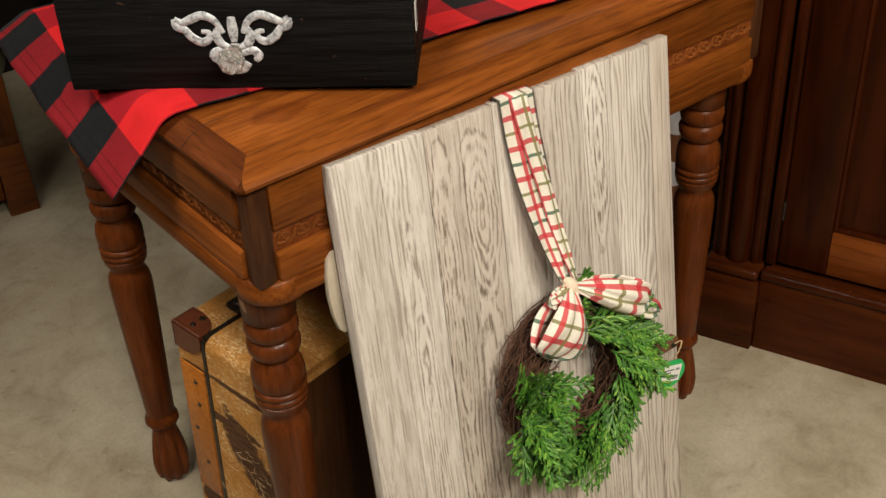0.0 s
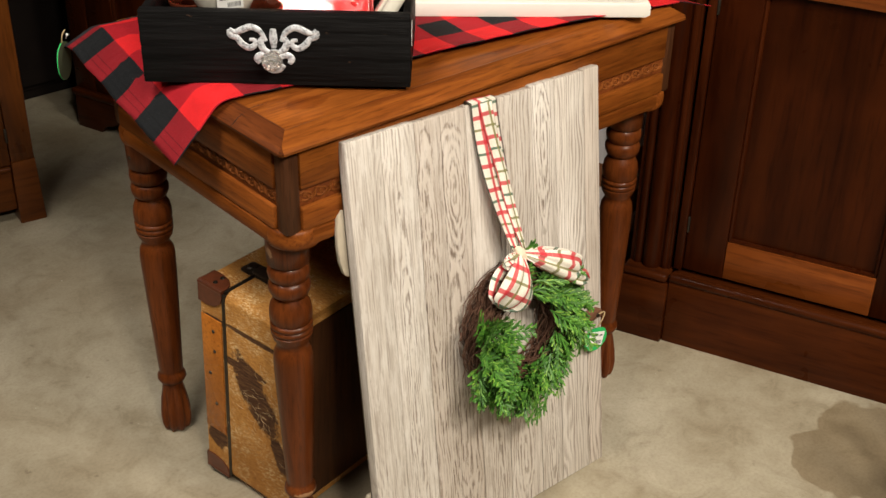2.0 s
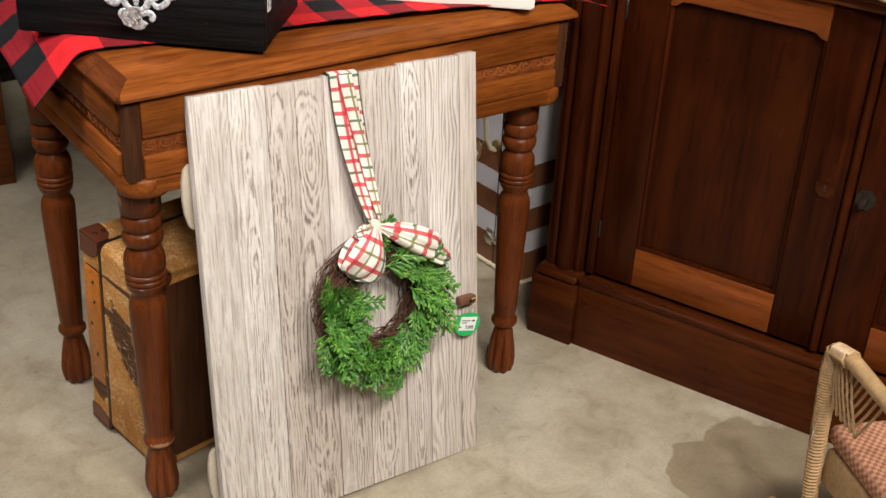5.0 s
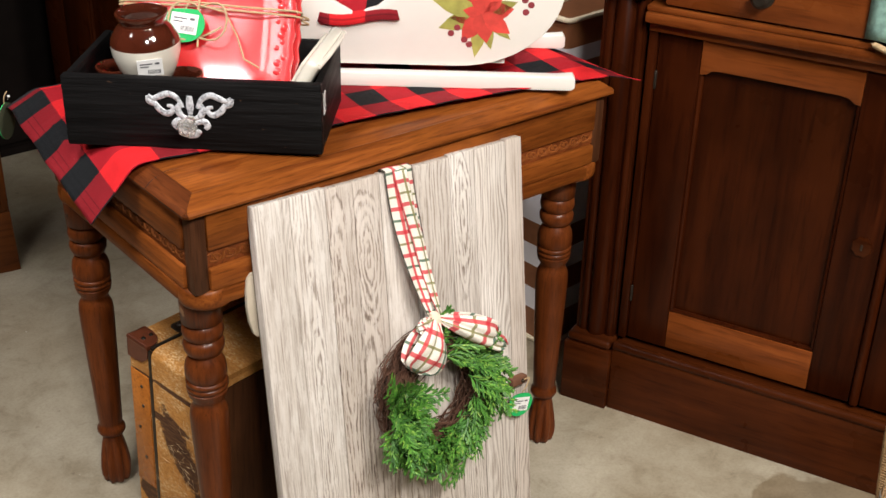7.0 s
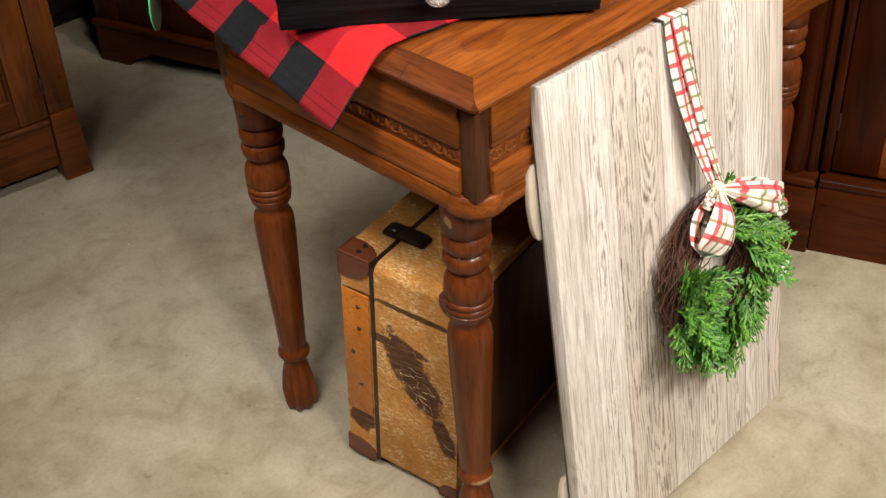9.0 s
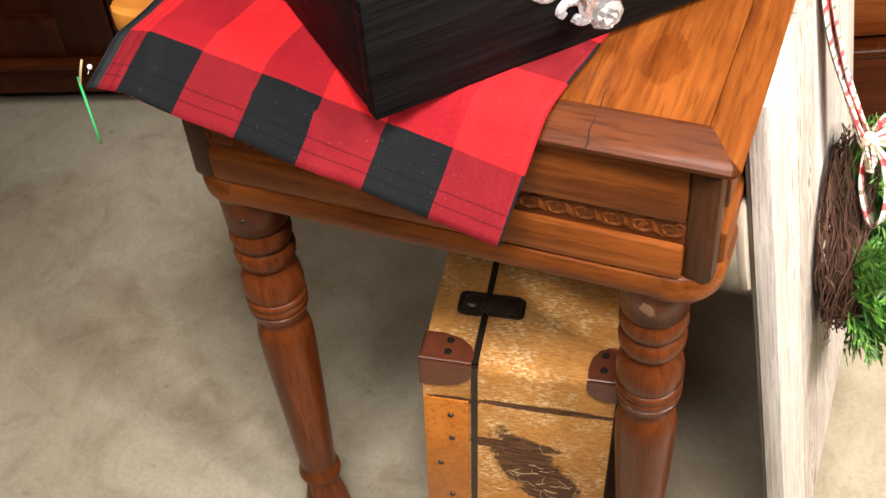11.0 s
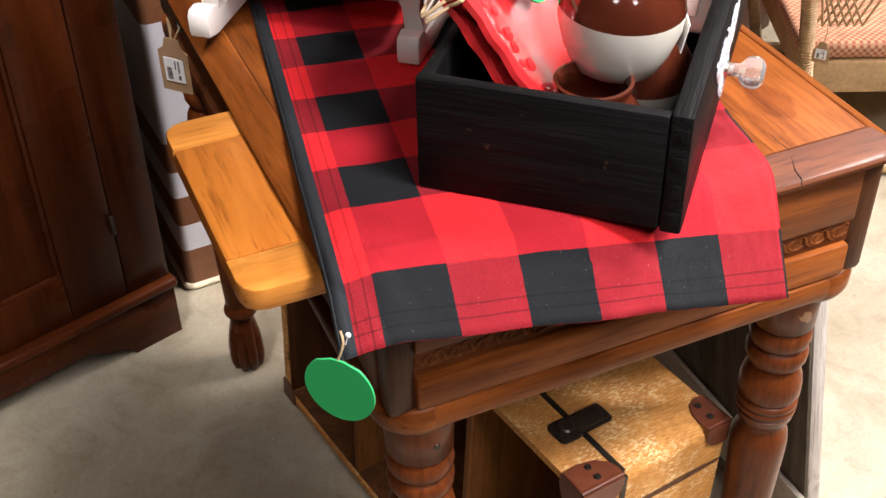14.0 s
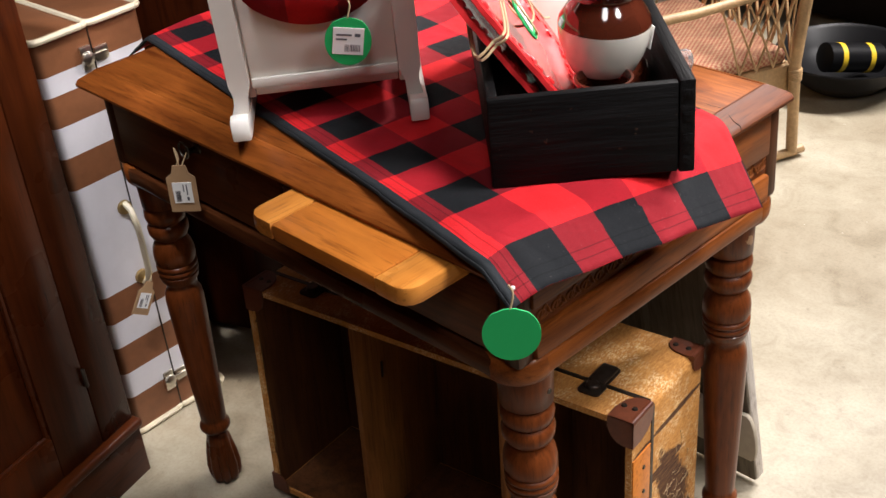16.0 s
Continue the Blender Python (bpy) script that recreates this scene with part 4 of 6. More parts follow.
def sprig(bm, base, along, face, length, rnd):
    """A flat cedar spray: a stem with forked branchlets of small scales."""
    along = along.normalized()
    face = (face - along * face.dot(along)).normalized()
    side = along.cross(face)
    bend = rnd.uniform(-0.25, 0.25)

    def blade(p, d, w, n):
        q = p + d
        s = d.cross(n).normalized() * w
        m = p + d * 0.45
        top = n * w * 0.5
        v = [bm.verts.new(t) for t in (p, m + s, q, m - s, m + top)]
        bm.faces.new((v[0], v[1], v[4])), bm.faces.new((v[1], v[2], v[4])), bm.faces.new((v[2], v[3], v[4])), bm.faces.new((v[3], v[0], v[4]))

    n_side = 6
    for i in range(n_side):
        t = (i + 0.5) / n_side
        p = base + along * length * t + side * bend * length * t * t + face * 0.006 * math.sin(t * 3)
        blade(p - along * length / n_side * 0.6, along * length / n_side * 1.6, 0.0024, face)
        for sg in (-1, 1):
            ang = radians(rnd.uniform(28, 46)) * sg
            d = along * math.cos(ang) + side * math.sin(ang) + face * rnd.uniform(-0.12, 0.22)
            ln = length * 0.50 * (1 - 0.50 * t) * rnd.uniform(0.75, 1.2)
            blade(p, d * ln, 0.0026, face)
            for f, g in ((0.35, 1), (0.5, -1), (0.7, 1)):
                d2 = (d + side * g * 0.55 * sg + along * 0.15).normalized()
                blade(p + d * ln * f, d2 * ln * 0.52 * (1.15 - 0.6 * f), 0.0022, face)


def spray_bunch(count, seed, a_from, a_to, r_mid, r_sd, deep, fanned=False):
    rnd = random.Random(seed)
    bm = bmesh.new()
    for k in range(count):
        t = (k + rnd.random()) / count
        a = radians(a_from + (a_to - a_from) * t)
        r = rnd.gauss(r_mid, r_sd)
        base = Vector((r * math.cos(a), deep + rnd.uniform(-0.012, 0.008), r * math.sin(a)))
        tang = Vector((math.sin(a), 0, -math.cos(a)))
        rad = Vector((math.cos(a), 0, math.sin(a)))
        along = tang * rnd.uniform(0.5, 1.0) + rad * rnd.uniform(-0.12, 0.42) + Vector((0, rnd.uniform(-0.5, 0.05), 0))
        if fanned:
            along = Vector((rnd.uniform(-0.6, 0.55), rnd.uniform(-0.7, -0.1), rnd.uniform(-0.8, 0.5)))
        face = Vector((rnd.uniform(-0.5, 0.5), -1, rnd.uniform(-0.2, 0.6)))
        sprig(bm, base, along, face, rnd.uniform(0.040, 0.062), rnd)
    return bm


part("cedar_spray", spray_bunch(88, 11, 84, -70, 0.088, 0.012, -0.040), M_LEAF, wreath, "dense bright green cedar sprays")
part("cedar_spray", spray_bunch(52, 12, -66, -128, 0.092, 0.014, -0.040), M_LEAF, wreath, "dense bright green cedar sprays")
part("cedar_spray", spray_bunch(40, 13, 216, 150, 0.088, 0.011, -0.042, True), M_LEAF, wreath, "green cedar sprays over the twigs")
part("cedar_spray", spray_bunch(8, 14, 118, 92, 0.096, 0.008, -0.030), M_LEAF, wreath, "green cedar tips beside the bow")


def band(bm, centre, widths, across, n=10, fold=0.0, v0=0.0):
    """A ribbon along centre points with a width and a cross direction at each."""
    rows, uvs, s = [], [], 0.0
    for i, c in enumerate(centre):
        c = Vector(c)
        if i:
            s += (c - Vector(centre[i - 1])).length
        ac = Vector(across[i]).normalized()
        row, uvr = [], []
        for j in range(n + 1):
            f = j / n - 0.5
            lift = fold * math.sin(f * 9 + i * 0.5) * (0.3 + 0.7 * (1 - widths[i] / max(widths)))
            row.append(c + ac * widths[i] * f + Vector((0, lift, 0)))
            uvr.append((s, v0 + (f + 0.5) * max(widths)))
        rows.append(row), uvs.append(uvr)
    return sheet(bm, rows, uvs)


def ribbon_part(name, bm, label=""):
    o = part(name, bm, M_RIBBON, wreath, label, 80)
    md = o.modifiers.new("thickness", "SOLIDIFY")
    md.thickness, md.offset = 0.0009, 0
    return o


topz, kx, kz = DH - WZ, -0.018, 0.154
cen, wid, acr = [], [], []
for i in range(7):
    cen.append((-0.030, DT + 0.012 - 0.004 * i, topz - 0.05 + 0.0085 * i)), wid.append(0.054), acr.append((1, 0, -0.05))
cen[-1] = (-0.030, DT * 0.5, topz + 0.003)
for i in range(17):
    t = i / 16
    cen.append((-0.030 + (kx + 0.010 + 0.030) * t ** 1.2, -0.004 - 0.036 * t ** 2, topz + 0.001 - (topz - kz + 0.020) * t)), wid.append(0.054 - 0.040 * t ** 4), acr.append((1, 0.1 * t, -0.05 - 0.2 * t))
ribbon_part("ribbon_strap", band(bmesh.new(), cen, wid, acr, 12, 0.004), "checked ribbon strap over the door top")
ribbon_part("ribbon_strap", band(bmesh.new(), [(x + 0.012 * min(1, i / 8), y - 0.003, z) for i, (x, y, z) in enumerate(cen[7:])], [w * 0.45 for w in wid[7:]], acr[7:], 8, 0.003, 0.02), "folded half of the ribbon strap")
knot = bmesh.new()
lathe(knot, [(-0.015, 0.004), (-0.009, 0.0085), (0.0, 0.0100), (0.009, 0.0085), (0.015, 0.004)], seg=14, m=pose(kx + 0.012, -0.045, kz - 0.022, 0, -25, 0))
part("ribbon_knot", knot, M_KNOT, wreath, "tight cream knot of the bow")


def loop(tip, wide, puff, seed, droop):
    """A soft bow loop from the knot to its tip, puffed out to the front."""
    rnd = random.Random(seed)
    start = Vector((kx + 0.010, -0.046, kz - 0.018))
    tip = Vector(tip)
    d = tip - start
    ac = Vector((-d.z, 0, d.x)).normalized()
    bm = bmesh.new()
    for layer, sgn in ((0, -1.0), (1, 0.35)):
        rows, uvs = [], []
        for i in range(19):
            t = i / 18
            w = wide * (0.16 + 0.84 * math.sin(min(1, t * 1.35) * math.pi / 2)) * (1 if t < 0.85 else 1 - ((t - 0.85) / 0.15) ** 2 * 0.75)
            c = start + d * t + Vector((0, sgn * puff * math.sin(t * math.pi) ** 0.8, droop * t * t))
            row, uvr = [], []
            for j in range(13):
                f = j / 12 - 0.5
                row.append(c + ac * w * f + Vector((0, sgn * puff * 0.5 * (0.25 - f * f) * 4 * math.sin(t * math.pi) + 0.0025 * math.sin(f * 14 + t * 5), 0)))
                uvr.append((0.08 * t + 0.03 * layer, wide * f + 0.5))
            rows.append(row), uvs.append(uvr)
        sheet(bm, rows, uvs)
    return bm


ribbon_part("bow_loop", loop((-0.060, -0.056, 0.062), 0.074, 0.018, 1, 0.0), "puffed bow loop")
ribbon_part("bow_loop", loop((0.090, -0.078, 0.092), 0.044, 0.015, 2, -0.006), "flatter bow loop")
ribbon_part("ribbon_tail", loop((0.112, -0.074, 0.062), 0.028, 0.006, 3, -0.004), "frayed ribbon tail")
ribbon_part("ribbon_tail", loop((-0.048, -0.050, 0.128), 0.020, 0.004, 5, 0.0), "short ribbon tail")

# ---- black drawer with its contents ----
BF = Vector((-0.042, 0.267))
BANG = -42.0
BOX = pose(BF.x, BF.y, 0.7720, 0, 0, BANG)
BW, BD, BH = 0.372, 0.214, 0.106
crate = thing("wooden_drawer", BOX, "old black-painted wooden drawer used as a box on the runner", "drawer")
part("front_panel", boxes((0, BW, 0, 0.017, 0, BH), bev=0.0025), M_BLACK, crate)
part("back_panel", boxes((0.012, BW - 0.012, BD - 0.012, BD - 0.001, 0.004, BH - 0.003), bev=0.002), M_BLACK, crate)
part("side_panel", boxes((0.0005, 0.012, 0.0172, BD, 0.001, BH - 0.002), bev=0.003), M_BLACKY, crate)
part("side_panel", boxes((BW - 0.012, BW - 0.0005, 0.0172, BD, 0.001, BH - 0.002), bev=0.003), M_BLACKY, crate)
part("bottom_panel", boxes((0.0125, BW - 0.0125, 0.0175, BD - 0.0125, 0.003, 0.009), bev=0.001), M_BLACK, crate)
for xx in (0.0, BW):
    bm = bmesh.new()
    for k in range(4):
        z = 0.008 + k * 0.025
        box(bm, xx - 0.0006, xx + 0.0006, 0.003, 0.013, z, z + 0.012, 0.0003)
    part("dovetail", bm, M_BLACK, crate)
KX = BW * 0.5 - 0.002


def ornament():
    bm = bmesh.new()
    ax = Vector((0, 1, 0))
    lines = []
    for s in (-1, 1):
        lines += [
            ([(0.010, 0.006), (0.018, 0.020), (0.030, 0.026), (0.042, 0.022), (0.052, 0.018), (0.060, 0.022)], (0.003, 0.005, 0.006, 0.006, 0.005, 0.0045), s),
            ([(0.060, 0.022), (0.058, 0.014), (0.050, 0.010), (0.044, 0.002), (0.034, -0.004), (0.026, 0.000), (0.026, 0.007), (0.033, 0.008)], (0.004, 0.006, 0.0055, 0.006, 0.006, 0.005, 0.004, 0.003), s),
            ([(0.006, -0.010), (0.014, -0.006), (0.018, 0.004), (0.014, 0.012)], (0.004, 0.006, 0.006, 0.004), s),
            ([(0.006, -0.018), (0.018, -0.014), (0.024, -0.020), (0.020, -0.026)], (0.004, 0.006, 0.006, 0.004), s),
        ]
    lines += [([(0, 0.024), (0, 0.010), (0, -0.004)], (0.005, 0.007, 0.004), 1), ([(-0.012, -0.030), (-0.004, -0.036), (0.006, -0.035), (0.012, -0.028)], (0.005, 0.006, 0.006, 0.005), 1), ([(0, -0.006), (0, -0.020), (0, -0.034)], (0.006, 0.010, 0.007), 1)]
    for pts, rad, s in lines:
        line = smooth([(s * x, 0, z) for x, z in pts], 5)
        wide = [0.8 * v.x for v in smooth([(q, 0, 0) for q in rad], 5)]
        tube(bm, line, wide, 8, 0.36, ax)
    return bm


orn = part("ornament", ornament(), M_SILVER, crate, "silver-painted scroll ornament")
orn.location = (KX, -0.0012, BH * 0.56)
kn = bmesh.new()
lathe(kn, [(0.0, 0.006), (0.010, 0.006), (0.012, 0.009), (0.016, 0.0135), (0.024, 0.0150), (0.029, 0.0125), (0.032, 0.007)], seg=8, m=pose(KX, -0.004, BH * 0.43, 90))
part("glass_knob", kn, M_GLASS, crate, "faceted clear glass knob", 10)
bolt = bmesh.new()
lathe(bolt, [(0.0, 0.0075), (0.0035, 0.007), (0.004, 0.0025), (0.008, 0.0025)], seg=16, m=pose(KX, -0.0015, BH * 0.43, 90))
lathe(bolt, [(0.0, 0.006), (0.005, 0.006), (0.006, 0.003), (0.013, 0.003)], seg=6, m=pose(KX, 0.0172, BH * 0.43, -90))
part("bolt", bolt, M_NICKEL, crate, "nickel bolt of the knob")
price_label(crate, pose(BW + 0.0004, 0.03, BH * 0.66, 0, 90, 90), 0.032, 0.018, 8)

JAR = [(0.0, 0.034), (0.003, 0.038), (0.02, 0.046), (0.042, 0.0525), (0.057, 0.0532), (0.066, 0.051), (0.080, 0.042), (0.087, 0.036), (0.090, 0.0345), (0.094, 0.0365), (0.101, 0.040), (0.104, 0.0395), (0.1045, 0.036), (0.098, 0.033), (0.088, 0.032), (0.070, 0.044), (0.03, 0.044), (0.012, 0.03)]


def crock(m, scale, split, label, sticker):
    t = thing("stoneware_jar", m, label, "jar", "stoneware jars")
    cut = next(i for i, (z, r) in enumerate(JAR) if z >= split)
    low = [(z * scale, r * scale) for z, r in JAR[:cut + 1]]
    up = [(z * scale, r * scale) for z, r in JAR[cut:]]
    b = lathe(bmesh.new(), low, seg=40)
    g = lathe(bmesh.new(), up, seg=40)
    part("body", b, M_GLAZEW, t, "cream glazed lower half", 60)
    part("neck", g, M_GLAZEB, t, "glossy brown glazed shoulder and rim", 60)
    if sticker:
        price_label(t, pose(0.012, -0.0488, 0.032, 8, 0, 12), 0.036, 0.026, 6)
    return t


crock(BOX @ pose(0.106, 0.080, 0.0815, 3, -2, 6), 0.95, 0.057, "small two-tone stoneware jar set on two others", True)
crock(BOX @ pose(0.056, 0.086, 0.0095, 0, 0, 10), 0.80, 0.042, "brown stoneware jar standing in the black drawer", False)
crock(BOX @ pose(0.158, 0.064, 0.0095, 0, 0, 70), 0.80, 0.042, "brown stoneware jar standing in the black drawer", False)


def plate(m, label):
    """A square plate with a scalloped, beaded rim, facing its own -y."""
    t = thing("plate", m, label, "plate", "red plates")
    bm = bmesh.new()
    n = 96
    rings = []

    def out(a, k, wav):
        c, s = math.cos(a), math.sin(a)
        q = 4.5
        r = (abs(c) ** q + abs(s) ** q) ** (-1 / q)
        return r * k * (1 + wav * math.cos(24 * a))

    for k, y, wav in ((0.100, -0.002, 0.012), (0.1005, 0.003, 0.012), (0.095, 0.005, 0.008), (0.06, 0.010, 0), (0.055, 0.013, 0), (0.0, 0.013, 0)):
        rings.append([bm.verts.new((out(2 * math.pi * i / n, k, wav) * math.cos(2 * math.pi * i / n), y, out(2 * math.pi * i / n, k, wav) * math.sin(2 * math.pi * i / n))) for i in range(n)] if k else None)
    front = []
    for k, y, wav in ((0.096, -0.0035, 0.010), (0.090, -0.002, 0.006), (0.076, 0.000, 0.0), (0.070, 0.003, 0), (0.060, 0.006, 0), (0.030, 0.0065, 0)):
        front.append([bm.verts.new((out(2 * math.pi * i / n, k, wav) * math.cos(2 * math.pi * i / n), y, out(2 * math.pi * i / n, k, wav) * math.sin(2 * math.pi * i / n))) for i in range(n)])
    chain = front[::-1] + [r for r in rings if r]
    for a, b in zip(chain, chain[1:]):
        for i in range(n):
            bm.faces.new((a[i], a[(i + 1) % n], b[(i + 1) % n], b[i]))
    bm.faces.new(chain[0]), bm.faces.new(chain[-1])
    part("body", bm, M_REDGLAZE, t, "", 60)
    bd = bmesh.new()
    rnd = random.Random(2)
    for i in range(64):
        a = 2 * math.pi * i / 64
        k = 0.085 + 0.005 * math.sin(i * 2.4)
        p = (out(a, k, 0) * math.cos(a), -0.0018, out(a, k, 0) * math.sin(a))
        bmesh.ops.create_icosphere(bd, subdivisions=1, radius=rnd.uniform(0.003, 0.0055), matrix=Matrix.Translation(p) @ Matrix.Diagonal((1, 0.5, 1, 1)))
    part("beaded_rim", bd, M_REDGLAZE, t, "moulded floral beading")
    return t


PL = BOX @ pose(0.176, 0.166, 0.1220, -35, 0, 0) @ Matrix.Diagonal((1.32, 1.0, 1.28, 1))
plate(PL, "glossy red square plate with moulded rim standing in the drawer")
plate(PL @ pose(0.004, 0.0185, 0.002), "second red plate tied behind the first with twine")
tw = bmesh.new()
for z0, z1 in ((0.030, 0.022), (0.034, 0.028)):
    pts = [(-0.103, 0.012, z0), (-0.10, -0.004, z0), (-0.03, -0.007, (z0 + z1) / 2 + 0.004), (0.03, -0.0075, (z0 + z1) / 2), (0.10, -0.006, z1), (0.105, 0.014, z1), (0.104, 0.036, z1), (0.0, 0.038, z0), (-0.103, 0.036, z0), (-0.104, 0.012, z0)]
    tube(tw, smooth(pts, 4), 0.0013, 6)
tube(tw, [(-0.012, -0.007, 0.105), (-0.010, -0.008, 0.06), (-0.012, -0.008, 0.03), (-0.010, -0.006, -0.02)], 0.0013, 6)
for s, q in ((1, 0.0), (-1, 0.3)):
    tube(tw, [(-0.010 + s * (0.004 + 0.030 * math.sin(t)), -0.009 - 0.010 * math.sin(t + q), 0.030 - 0.020 * (1 - math.cos(t)) + 0.006 * math.sin(2 * t)) for t in [i * math.pi / 10 for i in range(15)]], 0.0013, 6)
tube(tw, [(-0.010, -0.010, 0.030), (0.020, -0.014, 0.022), (0.036, -0.016, -0.006), (0.046, -0.014, -0.034), (0.064, -0.016, -0.044)], 0.0011, 6)
twine = new("twine", finish(tw, "twine", M_TWINE))
twine.matrix_world = PL
tagged(twine, "natural jute twine tied round the red plates", "twine")
green_tag(PL @ pose(-0.026, -0.016, 0.034, 6, 0, 0), 0.048, 0.050, True, "tied to the red plates")
dish = thing("white_dish", BOX @ pose(0.292, 0.026, 0.016, 0, 30, -6), "white ceramic dish standing on edge in the drawer", "dish")
bm = bmesh.new()
box(bm, -0.010, 0.010, 0, 0.165, 0, 0.135, 0.008, 3)
box(bm, -0.015, -0.010, 0.012, 0.153, 0.014, 0.121, 0.002, 2)
part("body", bm, M_GLAZEW, dish)
part("rim", tube(bmesh.new(), [(0.009, 0.006, 0.132), (0.011, 0.05, 0.1355), (0.011, 0.11, 0.1355), (0.009, 0.159, 0.132)], 0.004, 8), M_GLAZEW, dish)

# ---- white doll cradle ----
CR0 = Vector((0.286, 0.347))
CDIR = Vector((0.708 - 0.281, 0.008 - 0.357)).normalized()
CRAD = frame_at(CR0, CDIR, 0.7725) @ pose(0, -0.004, 0)
CL, CWID = 0.556, 0.233
cradle = thing("doll_cradle", CRAD, "white painted wooden doll cradle with a poinsettia decal", "cradle")
for y in (0.0, CWID - 0.022):
    bm = bmesh.new()
    prof = [(-0.010, 0.004), (-0.012, 0.010), (-0.012, 0.026), (-0.008, 0.031), (0.004, 0.032), (0.012, 0.029), (0.016, 0.0235), (0.030, 0.0235), (CL - 0.03, 0.0235), (CL - 0.004, 0.026), (CL, 0.020), (CL, 0.004), (CL - 0.006, 0.0), (0.03, 0.0), (0.008, 0.0)]
    slab(bm, prof, y, y + 0.022, 0.002)
    part("runner_bar", bm, M_WHITE, cradle, "long white runner bar")


def side_outline():
    pts = [(0.05, 0.032), (0.36, 0.032)]
    for i in range(1, 13):
        a = radians(-90 + 84 * i / 12)
        pts.append((0.36 + 0.172 * math.cos(a), 0.165 + 0.133 * math.sin(a)))
    pts += [(0.545, 0.22), (0.54, 0.245), (0.44, 0.228)]
    for i in range(9):
        x = 0.38 - 0.30 * i / 8
        pts.append((x, 0.116 + min(0.125, 0.06 * (abs(x - 0.20) / 0.085) ** 1.5)))
    pts += [(0.0, 0.25), (-0.016, 0.25)]
    return pts


for y in (0.018, CWID - 0.030):
    part("side_board", slab(bmesh.new(), side_outline(), y, y + 0.012, 0.002), M_WHITE, cradle)
def lean_end(bm):
    """The cradle's end slopes outwards towards its top."""
    for v in bm.verts:
        v.co.x -= 0.24 * max(0.0, v.co.z - 0.045)


for x0, top in ((0.030, 0.26), (0.500, 0.255)):
    bm = bmesh.new()
    box(bm, x0, x0 + 0.012, 0.030, CWID - 0.030, 0.054 if x0 < 0.1 else 0.12, top, 0.002)
    box(bm, x0 - 0.006, x0, 0.030, CWID - 0.030, 0.054 if x0 < 0.1 else 0.12, 0.068 if x0 < 0.1 else 0.135, 0.002)
    if x0 < 0.1:
        lean_end(bm)
    part("end_board", bm, M_WHITE, cradle)
for y0 in (0.001, CWID - 0.031):
    bm = bmesh.new()
    out = -1 if y0 < 0.1 else 1
    vs = [(y0 + 0.0155 - 0.0125, 0.26), (y0 + 0.0155 + 0.0125, 0.26)] + [(y0 + 0.0155 + w + out * o, z) for w, o, z in ((0.0125, 0, 0.064), (0.0105, 0, 0.056), (0.0085, 0.001, 0.048), (0.0085, 0.002, 0.036), (0.0095, 0.004, 0.0236), (-0.0095, 0.004, 0.0236), (-0.0085, 0.002, 0.036), (-0.0085, 0.001, 0.048), (-0.0105, 0, 0.056), (-0.0125, 0, 0.064))]
    lo = [bm.verts.new((0.016, y, z)) for y, z in vs]
    hi = [bm.verts.new((0.032, y, z)) for y, z in vs]
    bm.faces.new(lo), bm.faces.new(hi[::-1])
    for i in range(len(vs)):
        bm.faces.new((lo[i], hi[i], hi[(i + 1) % len(vs)], lo[(i + 1) % len(vs)]))
    lean_end(bm)
    part("end_post", bm, M_WHITE, cradle, "rounded white end post")
part("floor_board", boxes((0.05, 0.44, 0.031, CWID - 0.031, 0.034, 0.044), bev=0.001), M_WHITE, cradle)


def petal(bm, cx, cz, ang, ln, wd, y):
    d, s = (math.cos(ang), math.sin(ang)), (-math.sin(ang), math.cos(ang))
    prof = [(0, 0.1), (0.25, 0.8), (0.45, 1.0), (0.7, 0.72), (1.0, 0.0), (0.7, -0.72), (0.45, -1.0), (0.25, -0.8), (0, -0.1)]
    v = [bm.verts.new((cx + ln * a * d[0] + wd * b * s[0], y, cz + ln * a * d[1] + wd * b * s[1])) for a, b in prof]
    bm.faces.new(v)


FX, FZ = 0.400, 0.122
for mat, nm, items in ((M_SPRIG, "leaf_decal", ((165, 0.085, 0.016), (200, 0.075, 0.016), (262, 0.075, 0.013), (285, 0.062, 0.012), (318, 0.064, 0.010), (20, 0.06, 0.012))),
                       (M_PETAL, "petal_decal", ((150, 0.056, 0.016), (190, 0.052, 0.015), (235, 0.056, 0.016), (280, 0.050, 0.015), (325, 0.056, 0.015), (10, 0.052, 0.016), (55, 0.055, 0.016), (100, 0.055, 0.016))),
                       (M_PETAL, "petal_decal", ((170, 0.032, 0.010), (250, 0.034, 0.010), (330, 0.032, 0.010), (40, 0.032, 0.010), (110, 0.034, 0.010)))):
    for a, ln, wd in items:
        bm = bmesh.new()
        petal(bm, FX, FZ, radians(a), ln, wd, 0.0178 - 0.0002 * (1 if nm == "petal_decal" else 0) - (0.0003 if ln < 0.04 else 0) - 0.00002 * (a % 37))
        part(nm, bm, mat, cradle)
for bx, bz in ((0.350, 0.088), (0.360, 0.098), (0.372, 0.078), (0.380, 0.070), (0.470, 0.126), (0.478, 0.138), (0.468, 0.146)):
    part("berry_decal", lathe(bmesh.new(), [(0, 0.0055), (0.0006, 0.005)], seg=12, m=pose(bx, 0.0178, bz, 90)), M_BERRY, cradle)
